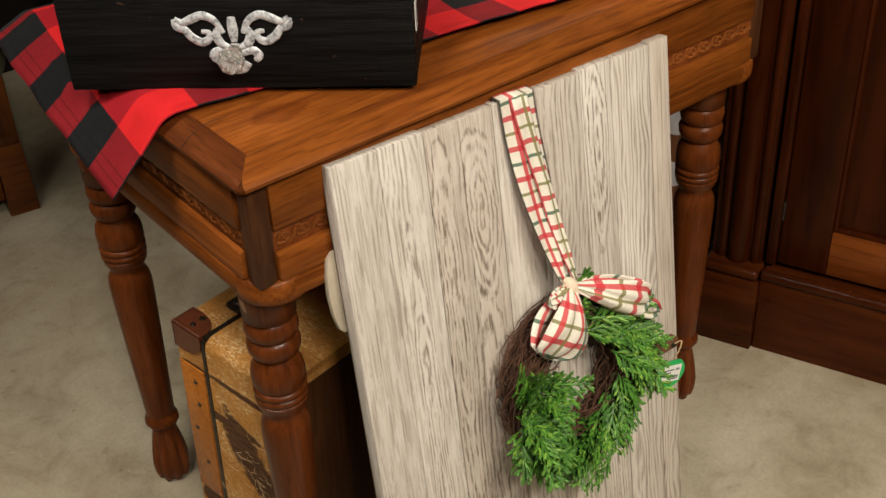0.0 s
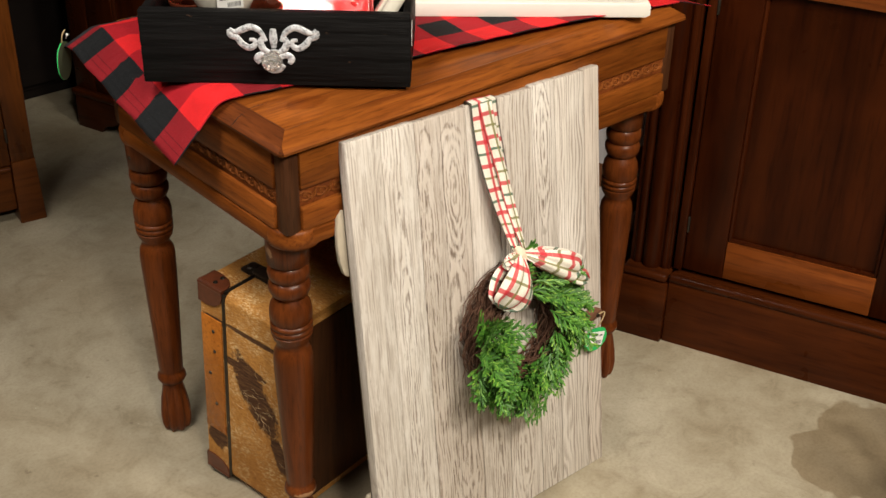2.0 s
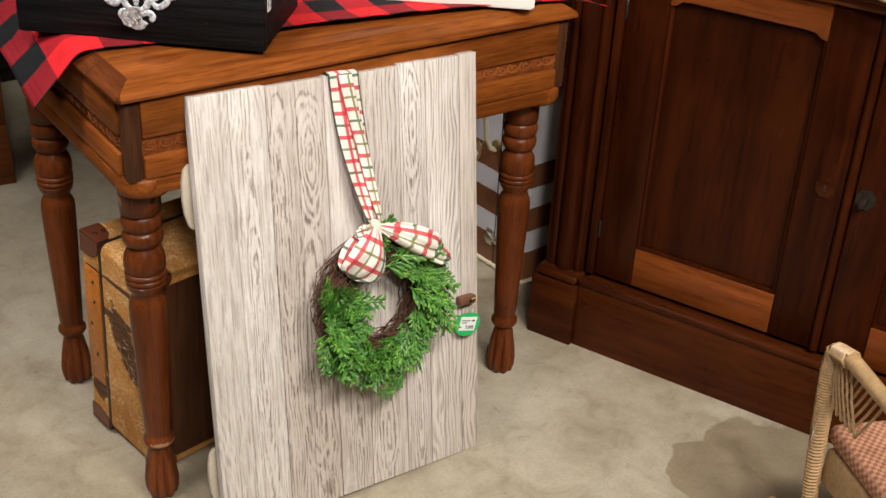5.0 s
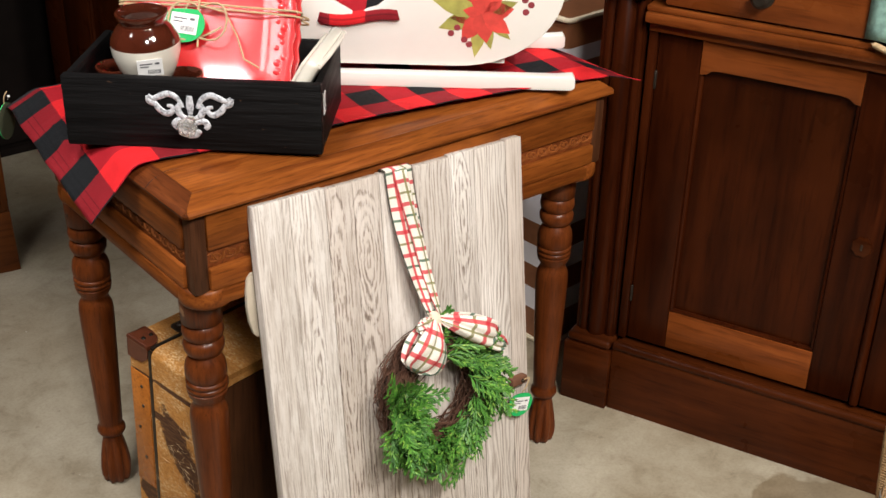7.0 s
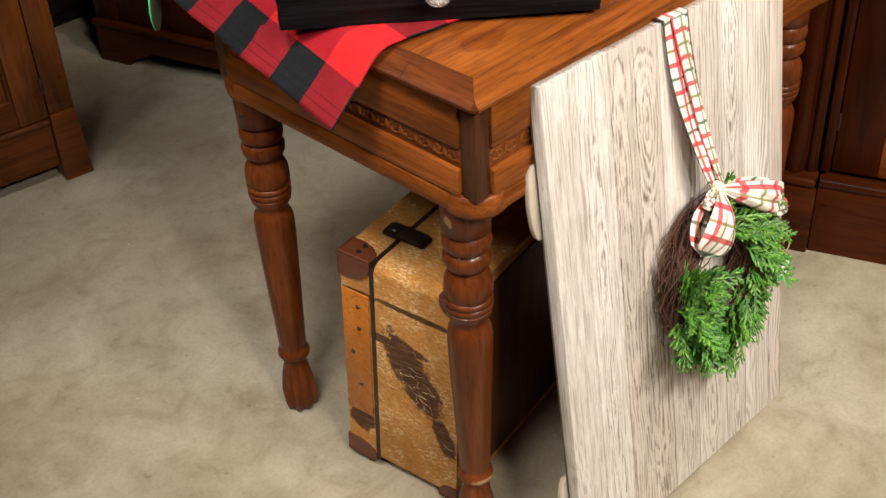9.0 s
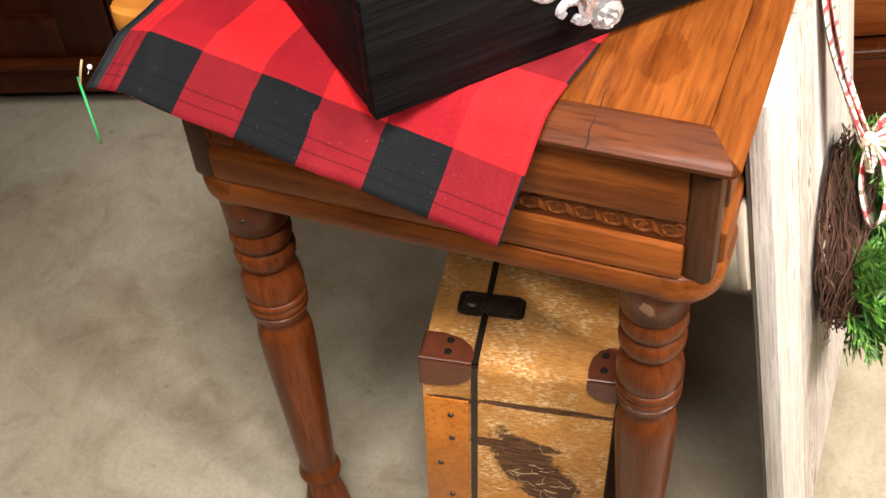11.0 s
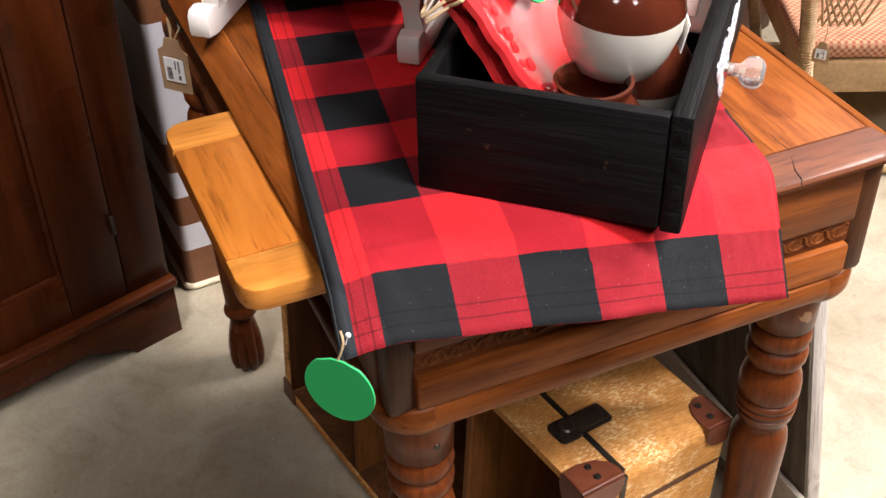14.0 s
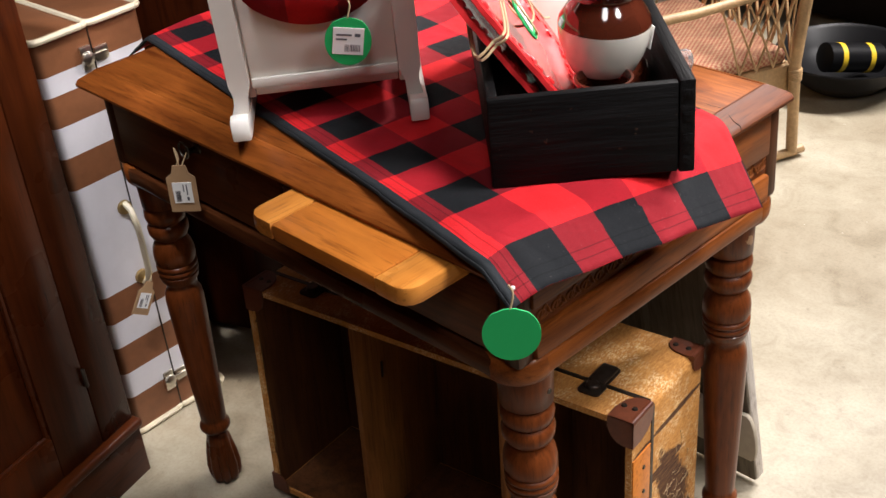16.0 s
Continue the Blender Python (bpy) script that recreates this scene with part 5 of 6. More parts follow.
# folded cloth in the cradle
rows, uvs = [], []
for i in range(25):
    x = 0.050 + 0.30 * i / 24
    row, uvr = [], []
    for j in range(25):
        y = (0.010 + (CWID - 0.020) * j / 24) if abs(x - 0.20) < 0.07 else (0.034 + (CWID - 0.068) * j / 24)
        e = min(j, 24 - j) / 24
        z = 0.121 + 0.006 * math.sin(i * 0.5) * math.cos(j * 0.4) + 0.02 * e + (-0.016 if e < 0.03 else 0) + (0.0 if abs(x - 0.20) < 0.07 else -0.02 * min(1, (abs(x - 0.20) - 0.07) / 0.03))
        row.append((x, y, z)), uvr.append((x + 0.02, y + 0.01))
    rows.append(row), uvs.append(uvr)
blanket = new("doll_blanket", finish(sheet(bmesh.new(), rows, uvs), "doll_blanket", M_CHECK, 80))
blanket.matrix_world = CRAD
tagged(blanket, "red and black check cloth laid in the doll cradle", "blanket")
blanket.modifiers.new("thickness", "SOLIDIFY").thickness = 0.004
rows, uvs = [], []
for i in range(17):
    y = 0.040 + (CWID - 0.080) * i / 16
    sag = 0.040 * math.sin(math.pi * i / 16) ** 0.7
    rows.append([(0.060, y, 0.262), (0.034, y, 0.268), (0.022, y, 0.262), (0.0185, y, 0.240), (0.016 - 0.002 * math.sin(i), y, 0.205 - sag * 0.5), (0.017, y, 0.175 - sag)])
    uvs.append([(0.01 * k + 0.065, y) for k in range(6)])
bm = sheet(bmesh.new(), rows, uvs)
lean_end(bm)
flap = new("doll_blanket", finish(bm, "doll_blanket", M_CHECK, 80))
flap.matrix_world = CRAD
tagged(flap, "dark red check cloth hanging over the cradle end", "blanket")
flap.modifiers.new("thickness", "SOLIDIFY").thickness = 0.003
green_tag(CRAD @ pose(-0.022, CWID * 0.5 - 0.036, 0.154, 8, 4, -90), 0.053, 0.070, True, "hung on the end of the cradle")

# ---- open canvas suitcase under the table ----
CASE = pose(0.057, 0.117, 0.0, 3.0, 0, 10.2)
SL, SD, SH = 0.660, 0.197, 0.396
case = thing("suitcase", CASE, "worn tan canvas suitcase with leather corners, its back open", "suitcase")
SEAM = 0.143


T_ = 0.009
for y0, y1, lab in ((0.0, SEAM - 0.0034, "tan canvas front shell"), (SEAM + 0.0034, SD, "narrow tan canvas rear shell")):
    bm = bmesh.new()
    outs, ins = rounded(0, SL, 0.005, SH, 0.016, 6), rounded(T_, SL - T_, 0.005 + T_, SH - T_, 0.008, 6)
    loops = [[bm.verts.new((x, y, z)) for x, z in o] for o, y in ((outs, y0), (outs, y1), (ins, y1), (ins, y0))]
    n = len(outs)
    for a, b in zip(loops, loops[1:] + loops[:1]):
        for k in range(n):
            bm.faces.new((a[k], a[(k + 1) % n], b[(k + 1) % n], b[k]))
    part("shell", bm, M_CANVAS, case, lab, 30)
part("front_board", boxes((T_ + 0.0002, SL - T_ - 0.0002, -0.0003, T_, 0.0145, SH - T_ - 0.0003), bev=0.002), M_CANVAS, case)
# dark sheet over the canvas front, with the under-table shade in its colour
part("front_panel", boxes((0.02, SL - 0.02, -0.0025, 0.0, 0.02, SH - 0.02), bev=0.0008), M_DARKWOOD, case, "dark front face, the table's shade in its colour")
gr = bmesh.new()
for d in ((-0.0012, 0.003, SEAM - 0.0034, SEAM + 0.0034, 0.01, SH - 0.004), (SL - 0.003, SL + 0.001, SEAM - 0.0034, SEAM + 0.0034, 0.01, SH - 0.004), (0.004, SL - 0.004, SEAM - 0.0034, SEAM + 0.0034, SH - 0.004, SH + 0.0012)):
    box(gr, *d, bev=0)
part("seam_strip", gr, M_IRON, case, "dark metal strip along the seam")
strip = bmesh.new()
box(strip, -0.0022, 0.0, SEAM + 0.006, SD - 0.001, 0.10, SH - 0.06, 0.0008)
part("edge_slat", strip, M_OAK, case, "bare wooden edge slat with nails")
for k, (yy, zz) in enumerate(((0.168, 0.31), (0.167, 0.27), (0.18, 0.22), (0.168, 0.16))):
    part("nail", lathe(bmesh.new(), [(0, 0.0035), (0.0015, 0.0025)], seg=10, m=pose(-0.0022, yy, zz, 0, -90)), M_IRON, case)
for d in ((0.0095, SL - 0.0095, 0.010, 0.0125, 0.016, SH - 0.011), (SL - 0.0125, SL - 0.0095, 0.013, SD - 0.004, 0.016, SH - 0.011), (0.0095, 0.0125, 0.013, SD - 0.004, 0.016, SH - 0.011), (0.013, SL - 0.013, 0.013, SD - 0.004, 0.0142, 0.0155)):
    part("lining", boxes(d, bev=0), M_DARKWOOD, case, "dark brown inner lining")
for x in (0.195, 0.452):
    part("divider", boxes((x, x + 0.010, 0.014, SD - 0.004, 0.0155, SH - 0.0105), bev=0.001), M_DIV, case, "bare wooden divider board")
slot = bmesh.new()
box(slot, 0.4505, 0.4518, SD - 0.060, SD - 0.055, 0.27, 0.298, 0.0003)
part("slot", slot, M_IRON, case)


def cap(x, y, z, wx, wy, wz):
    """Leather corner cap as three thin overlapping tabs with rounded ends."""
    bm = bmesh.new()
    sx, sy, sz = (1 if x < 0.3 else -1), (1 if y < 0.08 else -1), (1 if z < 0.2 else -1)
    t = 0.0026
    def rng(c, s, w, o=t):
        a, b = c - s * o, c + s * w
        return min(a, b), max(a, b)
    def tab(w1, w2, place):
        out = [(-t, -t), (w1, -t), (w1 * 1.02, w2 * 0.35), (w1 * 0.88, w2 * 0.72), (w1 * 0.62, w2 * 0.94), (w1 * 0.3, w2 * 1.02), (-t, w2)]
        lo, hi = [bm.verts.new(place(a, b, 0.0)) for a, b in out], [bm.verts.new(place(a, b, t)) for a, b in out]
        bm.faces.new(lo), bm.faces.new(hi)
        for k in range(len(out)):
            bm.faces.new((lo[k], hi[k], hi[(k + 1) % len(out)], lo[(k + 1) % len(out)]))

    tab(wz, wy, lambda a, b, c: (x - sx * c, y + sy * b, z + sz * a))
    tab(wx, wy, lambda a, b, c: (x + sx * a, y + sy * b, z - sz * c))
    tab(wx, wz, lambda a, b, c: (x + sx * a, y - sy * c, z + sz * b))
    ends = sorted((y - sy * t, y + sy * wy))
    tube(bm, [(x + sx * 0.001, ends[0], z + sz * 0.001), (x + sx * 0.001, ends[1], z + sz * 0.001)], 0.0045, 10)
    o = part("corner_cap", bm, M_LEATHER, case, "brown leather corner cap")
    for k in (0.3, 0.75):
        part("rivet", lathe(bmesh.new(), [(0, 0.0042), (0.002, 0.003)], seg=10, m=pose(x + sx * wx * k, y + sy * wy * 0.5, z - sz * (t + 0.0002), 0 if sz < 0 else 180)), M_IRON, o)
    return o


cap(0, SD, SH + 0.0005, 0.034, 0.051, 0.037)
cap(0, 0, SH + 0.0005, 0.042, 0.030, 0.028)
cap(0, SD, 0.0065, 0.030, 0.050, 0.030)
cap(0, 0, 0.0065, 0.040, 0.030, 0.024)
cap(SL, SD, SH + 0.0005, 0.036, 0.050, 0.040)
cap(SL, 0, SH + 0.0005, 0.036, 0.040, 0.040)
cap(SL, SD, 0.0065, 0.030, 0.050, 0.030)


def lying(out, z0, z1, bev):
    """A flat plate with an outline in x and y, lying from z0 to z1."""
    bm = slab(bmesh.new(), out, z0, z1, bev)
    for v in bm.verts:
        v.co = Vector((v.co.x, v.co.z, v.co.y))
    return bm


def case_latch(x):
    o = part("latch", lying(rounded(x - 0.003, x + 0.029, SEAM + 0.001, SEAM + 0.030, 0.007), SH + 0.0006, SH + 0.0036, 0.0008), M_CASEIRON, case, "dark iron latch plate")
    part("latch_bar", lying(rounded(x + 0.001, x + 0.025, SEAM - 0.036, SEAM + 0.006, 0.004), SH + 0.0037, SH + 0.0085, 0.0016), M_CASEIRON, o, "raised dark iron latch bar")
    part("latch_plate", lying(rounded(x - 0.001, x + 0.027, SEAM - 0.040, SEAM - 0.001, 0.006), SH + 0.0006, SH + 0.0036, 0.0008), M_CASEIRON, o)
    part("hasp", lathe(bmesh.new(), [(0, 0.010), (0.004, 0.0095), (0.006, 0.007)], x + 0.013, SEAM + 0.014, 18, m=Matrix.Translation((0, 0, SH + 0.0037))), M_CASEIRON, o)


case_latch(0.066)
case_latch(0.235)
case_latch(0.545)
# loose threads round the torn places
rnd = random.Random(9)
th = bmesh.new()
for k in range(60):
    y, z = rnd.gauss(0.065, 0.03), rnd.gauss(0.19, 0.05)
    if not (0.004 < y < 0.136 and 0.05 < z < 0.33):
        continue
    a = rnd.uniform(0, 6.28)
    ln = rnd.uniform(0.008, 0.022)
    tube(th, [(-0.001, y, z), (-0.003, y + ln * 0.5 * math.cos(a) + rnd.uniform(-0.003, 0.003), z + ln * 0.5 * math.sin(a)), (-0.0015, y + ln * math.cos(a), z + ln * math.sin(a))], 0.00028, 3)
tagged(part("loose_threads", th, M_TWINE, case, "frayed canvas threads"), kind="stuff")

# ---- striped upright suitcase ----
TR = frame_at((0.992, 0.498), (0.012, -0.195))
strun = thing("striped_suitcase", TR, "brown and white striped vinyl suitcase standing on end", "suitcase")
TWD, TDP = 0.195, 0.40
bands = [0.0, 0.080, 0.132, 0.188, 0.238, 0.293, 0.502, 0.559, 0.612, 0.664, 0.698, 0.757]
for i, (a, b) in enumerate(zip(bands, bands[1:])):
    bm = bmesh.new()
    out = rounded(0.0, TWD, 0.0, TDP, 0.012, 4)
    lo = [bm.verts.new((x, y, a + 0.0002)) for x, y in out]
    hi = [bm.verts.new((x, y, b - 0.0002)) for x, y in out]
    bm.faces.new(lo), bm.faces.new(hi)
    for k in range(len(out)):
        bm.faces.new((lo[k], lo[(k + 1) % len(out)], hi[(k + 1) % len(out)], hi[k]))
    part("stripe_band", bm, M_VINYLW if i % 2 else M_VINYLB, strun, "white vinyl stripe" if i % 2 else "brown vinyl stripe")
for zz in (0.006, 0.757):
    for xx in ((0.0, TWD * 0.5 - 0.002), (TWD * 0.5 + 0.002, TWD)):
        out = rounded(xx[0] - 0.002, xx[1] + 0.002, -0.003, TDP + 0.003, 0.012, 4)
        bm = bmesh.new()
        tube(bm, [(x, y, zz) for x, y in out] + [(out[0][0], out[0][1], zz)], 0.0055, 8)
        part("piping", bm, M_IVORY, strun, "ivory edge piping")
sm = boxes((TWD * 0.5 - 0.0012, TWD * 0.5 + 0.0012, -0.0008, 0.002, 0.004, 0.75), bev=0)
part("seam", sm, M_IRON, strun)
for zz in (0.074, 0.705):
    bm = bmesh.new()
    box(bm, TWD * 0.5 - 0.024, TWD * 0.5 - 0.003, -0.006, 0.0, zz - 0.020, zz + 0.020, 0.004)
    lathe(bm, [(0, 0.012), (0.004, 0.011), (0.007, 0.006)], seg=20, m=pose(TWD * 0.5 - 0.014, -0.006, zz, 90))
    box(bm, TWD * 0.5 + 0.002, TWD * 0.5 + 0.026, -0.005, 0.0, zz - 0.012, zz + 0.012, 0.003)
    box(bm, TWD * 0.5 - 0.004, TWD * 0.5 + 0.022, -0.009, -0.004, zz - 0.004, zz + 0.004, 0.001)
    part("latch", bm, M_NICKEL, strun, "nickel draw latch")
bm = bmesh.new()
tube(bm, [(TWD * 0.5 - 0.014, -0.004, 0.445), (TWD * 0.5 - 0.014, -0.020, 0.437), (TWD * 0.5 - 0.016, -0.032, 0.410), (TWD * 0.5 - 0.018, -0.036, 0.37), (TWD * 0.5 - 0.016, -0.032, 0.325), (TWD * 0.5 - 0.014, -0.020, 0.298), (TWD * 0.5 - 0.014, -0.004, 0.290)], 0.0055, 8)
part("handle", bm, M_IVORY, strun, "pale curved handle")
for zz in (0.30, 0.437):
    bm = bmesh.new()
    lathe(bm, [(0, 0.013), (0.005, 0.012), (0.009, 0.006)], seg=18, m=pose(TWD * 0.5 - 0.014, 0, zz, 90))
    part("handle_mount", bm, M_BRASS, strun, "brass handle mount")
kraft_tag(TR @ pose(TWD * 0.5 - 0.022, -0.040, 0.312, 0, 34, 0), 0.034, 0.064, "tied to the handle of the striped suitcase", [(0, 0, -0.01), (0.002, 0.003, 0.004), (0.004, 0.004, 0.012)])


# ---- cabinets ----
def panel_door(parent, x0, x1, z0, z1, stile, rail_lo, rail_hi, mz, mx, mp, hinge_left=True, arched=False, y=0.0, bead=True):
    d = part("door", boxes((x0, x0 + stile, y, y + 0.02, z0, z1), (x1 - stile, x1, y, y + 0.02, z0, z1), bev=0.002), mz, parent, "framed cabinet door with sunken panel")
    part("bottom_rail", boxes((x0 + stile + 0.0004, x1 - stile - 0.0004, y + 0.0006, y + 0.019, z0, z0 + rail_lo), bev=0.002), mx, d, "paler bottom rail")
    xa, xb, zt = x0 + stile + 0.0004, x1 - stile - 0.0004, z1 - rail_hi
    out = [(xb, z1), (xa, z1), (xa, zt)]
    if arched:
        out += [(xa + 0.012, zt + 0.002), (xa + 0.022, zt + 0.010), (xa + 0.04, zt + 0.012), (xb - 0.04, zt + 0.012), (xb - 0.022, zt + 0.010), (xb - 0.012, zt + 0.002)]
    out += [(xb, zt)]
    part("top_rail", slab(bmesh.new(), out, y + 0.0006, y + 0.019, 0.002), mx, d, "paler top rail")
    part("panel", boxes((xa - 0.004, xb + 0.004, y + 0.014, y + 0.018, z0 + rail_lo - 0.004, zt + 0.014), bev=0), mp, d, "dark sunken panel")
    if bead:
        bm = bmesh.new()
        zb = z0 + rail_lo + 0.001
        for a, b in (((xa + 0.002, zb), (xb - 0.002, zb)), ((xa + 0.002, zb), (xa + 0.002, zt)), ((xb - 0.002, zb), (xb - 0.002, zt))):
            tube(bm, [(a[0], y + 0.009, a[1]), (b[0], y + 0.009, b[1])], 0.0055, 8)
        part("bead", bm, mz, d, "rounded inner bead")
    hx = x0 if hinge_left else x1
    for hz in (z0 + (z1 - z0) * 0.16, z0 + (z1 - z0) * 0.86):
        hb = bmesh.new()
        lathe(hb, [(0, 0.0028), (0.001, 0.0034), (0.034, 0.0034), (0.035, 0.0028)], seg=10, m=pose(hx, y - 0.002, hz - 0.017))
        part("hinge", hb, M_IRON, d, "small dark hinge")
    return d


# large dark cabinet with a columned corner
CA = frame_at((0.962, 0.068), (0.371, -0.928))
cab = thing("dark_cabinet", CA, "dark red-brown wooden cabinet with panelled doors on a moulded plinth", "cabinet")
AW, AD, AH = 1.05, 0.40, 1.02
part("carcass", boxes((-0.062, AW, 0.043, AD, 0.02, AH - 0.03), bev=0.003), M_CAB, cab)
bm = bmesh.new()
slab(bm, [(0.004, 0.0), (AW + 0.03, 0.0), (AW + 0.03, 0.150), (0.004, 0.150)], -0.016, 0.0425, 0.003)
part("plinth", bm, M_PLINTH, cab, "dark plinth board")
bm = bmesh.new()
tube(bm, [(0.006, -0.010, 0.152), (AW + 0.03, -0.010, 0.152)], 0.0105, 12)
part("plinth_moulding", bm, M_PLINTH, cab, "rounded moulding on the plinth")
bm = bmesh.new()
box(bm, -0.098, 0.003, -0.026, 0.06, 0.0, 0.138, 0.003)
box(bm, -0.094, 0.0, -0.022, 0.058, 0.138, 0.158, 0.008, 3)
part("foot_block", bm, M_PLINTH, cab, "square corner block of the plinth")
for x, r in ((-0.072, 0.010), (-0.044, 0.019), (-0.016, 0.008)):
    part("corner_column", lathe(bmesh.new(), [(0.158, r), (AH - 0.16, r), (AH - 0.155, r * 0.8)], x, 0.012, 20), M_CAB, cab, "rounded corner column")
part("corner_board", boxes((-0.088, -0.004, 0.008, 0.03, 0.156, AH - 0.03), bev=0.002), M_CAB, cab)
bm = bmesh.new()
box(bm, -0.092, 0.002, -0.018, 0.03, AH - 0.15, AH - 0.03, 0.006, 3)
part("column_cap", bm, M_CAB, cab, "square block over the column")
bm = bmesh.new()
box(bm, 0.002, 0.018, 0.012, 0.044, 0.160, 0.806, 0.002)
part("face_stile", bm, M_CAB, cab)
panel_door(cab, 0.0195, 0.466, 0.160, 0.805, 0.080, 0.083, 0.066, M_CAB, M_CABX, M_CABP, True, True, y=0.021)
panel_door(cab, 0.486, 0.98, 0.160, 0.805, 0.080, 0.083, 0.066, M_CAB, M_CABX, M_CABP, False, True, y=0.021)
bm = bmesh.new()
tube(bm, [(0.476, 0.020, 0.162), (0.476, 0.020, 0.804)], 0.0085, 10)
part("astragal", bm, M_CAB, cab, "rounded strip between the doors")
part("rail", boxes((0.002, AW, 0.010, 0.0425, 0.807, 0.826), bev=0.002), M_CABX, cab)
bm = bmesh.new()
box(bm, -0.002, AW + 0.01, -0.010, 0.0425, 0.8265, 0.846, 0.004)
box(bm, -0.002, AW + 0.01, -0.004, 0.0425, 0.8465, 0.858, 0.003)
part("ledge_moulding", bm, M_CABX, cab, "stepped moulding under the drawers")
part("drawer_front", boxes((0.03, 0.50, -0.002, 0.0425, 0.862, 0.975), bev=0.004), M_CABX, cab)
part("drawer_front", boxes((0.51, 0.98, -0.002, 0.0425, 0.862, 0.975), bev=0.004), M_CABX, cab)
part("top_board", boxes((-0.10, AW + 0.03, -0.03, AD + 0.01, AH - 0.03, AH), bev=0.006), M_CABX, cab)
for x, z in ((0.434, 0.484), (0.506, 0.482)):
    bm = bmesh.new()
    slab(bm, [(x + 0.019 * math.cos(a) * (1 if k % 2 else 0.86), z + 0.021 * math.sin(a) * (1 if k % 2 else 0.86)) for k, a in enumerate([2 * math.pi * i / 16 for i in range(16)])], 0.018, 0.021, 0.0008)
    e = part("escutcheon", bm, M_PLINTH if x < 0.47 else M_IRON, cab, "small shaped keyhole plate")
    part("keyhole", boxes((x - 0.002, x + 0.002, 0.0174, 0.0182, z - 0.007, z + 0.005), bev=0), M_IRON, e)
part("key", boxes((0.500, 0.512, -0.002, 0.0185, 0.474, 0.490), bev=0.003), M_IRON, cab, "dark key knob in the lock")
for x in (0.20, 0.72):
    bm = bmesh.new()
    lathe(bm, [(0, 0.020), (0.004, 0.019), (0.006, 0.010), (0.016, 0.012), (0.022, 0.016), (0.028, 0.010)], seg=20, m=pose(x, -0.002, 0.905, 90))
    part("drawer_knob", bm, M_IRON, cab)
# printed fabric pouch hanging from a drawer knob
pouch = thing("fabric_pouch", CA @ pose(0.445, -0.004, 0.0), "teal floral fabric pouch with a rope hem on the cabinet", "pouch")
bm = bmesh.new()
rows = []
for i in range(17):
    t = i / 16
    rows.append([(-0.070 + 0.24 * t, -0.004 - 0.022 * math.sin(math.pi * t) * (0.3 + 0.7 * (1 - k / 6)) - 0.003 * math.sin(t * 22), 0.866 + 0.006 * math.sin(t * 11) * (1 - k / 6) - 0.01 * math.sin(math.pi * t) * (1 - k / 6) + 0.10 * k / 6) for k in range(7)])
part("fabric", sheet(bm, rows), M_TEAL, pouch, "", 80).modifiers.new("thickness", "SOLIDIFY").thickness = 0.004
rope = [( -0.052 + 0.22 * i / 24, -0.008 - 0.024 * math.sin(math.pi * i / 24), 0.860 - 0.016 * math.sin(math.pi * i / 24)) for i in range(25)]
bm = bmesh.new()
tube(bm, rope, 0.0055, 8)
for i in range(48):
    a, t = i * 0.9, i / 48 * 24
    k = min(23, int(t))
    p = Vector(rope[k]).lerp(Vector(rope[k + 1]), t - k)
    tube(bm, [p + Vector((-0.003, -0.0045, 0.003)), p + Vector((0.0, -0.0062, 0.0)), p + Vector((0.003, -0.0045, -0.003))], 0.0016, 5)
part("rope_hem", bm, M_TWINE, pouch, "twisted cream rope hem")

# sideboard behind the table
BL_ = 1.286
bdir = Vector((-0.302, 0.953))
B0 = Vector((0.906, 0.538)) + bdir * BL_
CB = frame_at(B0, -bdir)
side = thing("sideboard", CB, "long dark brown panelled sideboard on bracket feet", "cabinet")
part("carcass", boxes((0.004, BL_ - 0.004, 0.022, 0.42, 0.095, 0.985), bev=0.003), M_SIDE, side)


def bracket(L):
    out = [(0.0, 0.0), (0.085, 0.0), (0.092, 0.012), (0.108, 0.022), (0.135, 0.030), (0.16, 0.044)]
    back = [(L - x, z) for x, z in out[::-1]]
    return out + back + [(L, 0.094), (0.0, 0.094)]


part("base_board", slab(bmesh.new(), bracket(BL_), -0.010, 0.02, 0.002), M_SIDEX, side, "base board with shaped bracket feet")
bm = bmesh.new()
slab(bm, [(x * 0.42 / BL_, z) for x, z in [(0, 0), (0.25, 0), (0.30, 0.02), (0.42, 0.04), (0.86, 0.04), (0.98, 0.02), (1.03, 0), (BL_, 0), (BL_, 0.094), (0, 0.094)]], -0.010, 0.010, 0)
o = part("base_board", bm, M_SIDEX, side, "side base board")
o.matrix_local = pose(BL_ - 0.010, 0.004, 0, 0, 0, 90)
bm = bmesh.new()
box(bm, -0.006, BL_ + 0.006, -0.016, 0.02, 0.0945, 0.112, 0.006, 3)
part("base_moulding", bm, M_SIDEX, side)
part("end_stile", boxes((0.0, 0.072, 0.0, 0.022, 0.112, 0.955), bev=0.003), M_SIDE, side)
part("end_stile", boxes((BL_ - 0.072, BL_, 0.0, 0.022, 0.112, 0.955), bev=0.003), M_SIDE, side)
half = BL_ / 2
panel_door(side, 0.074, half - 0.002, 0.114, 0.955, 0.092, 0.080, 0.08, M_SIDE, M_SIDE, M_SIDE, True, False)
panel_door(side, half + 0.002, BL_ - 0.074, 0.114, 0.955, 0.092, 0.080, 0.08, M_SIDE, M_SIDE, M_SIDE, False, False)
part("top_board", boxes((-0.02, BL_ + 0.02, -0.025, 0.43, 0.985, 1.012), bev=0.006), M_SIDEX, side)
part("rail", boxes((0.0, BL_, 0.0, 0.022, 0.9555, 0.985), bev=0.002), M_SIDEX, side)

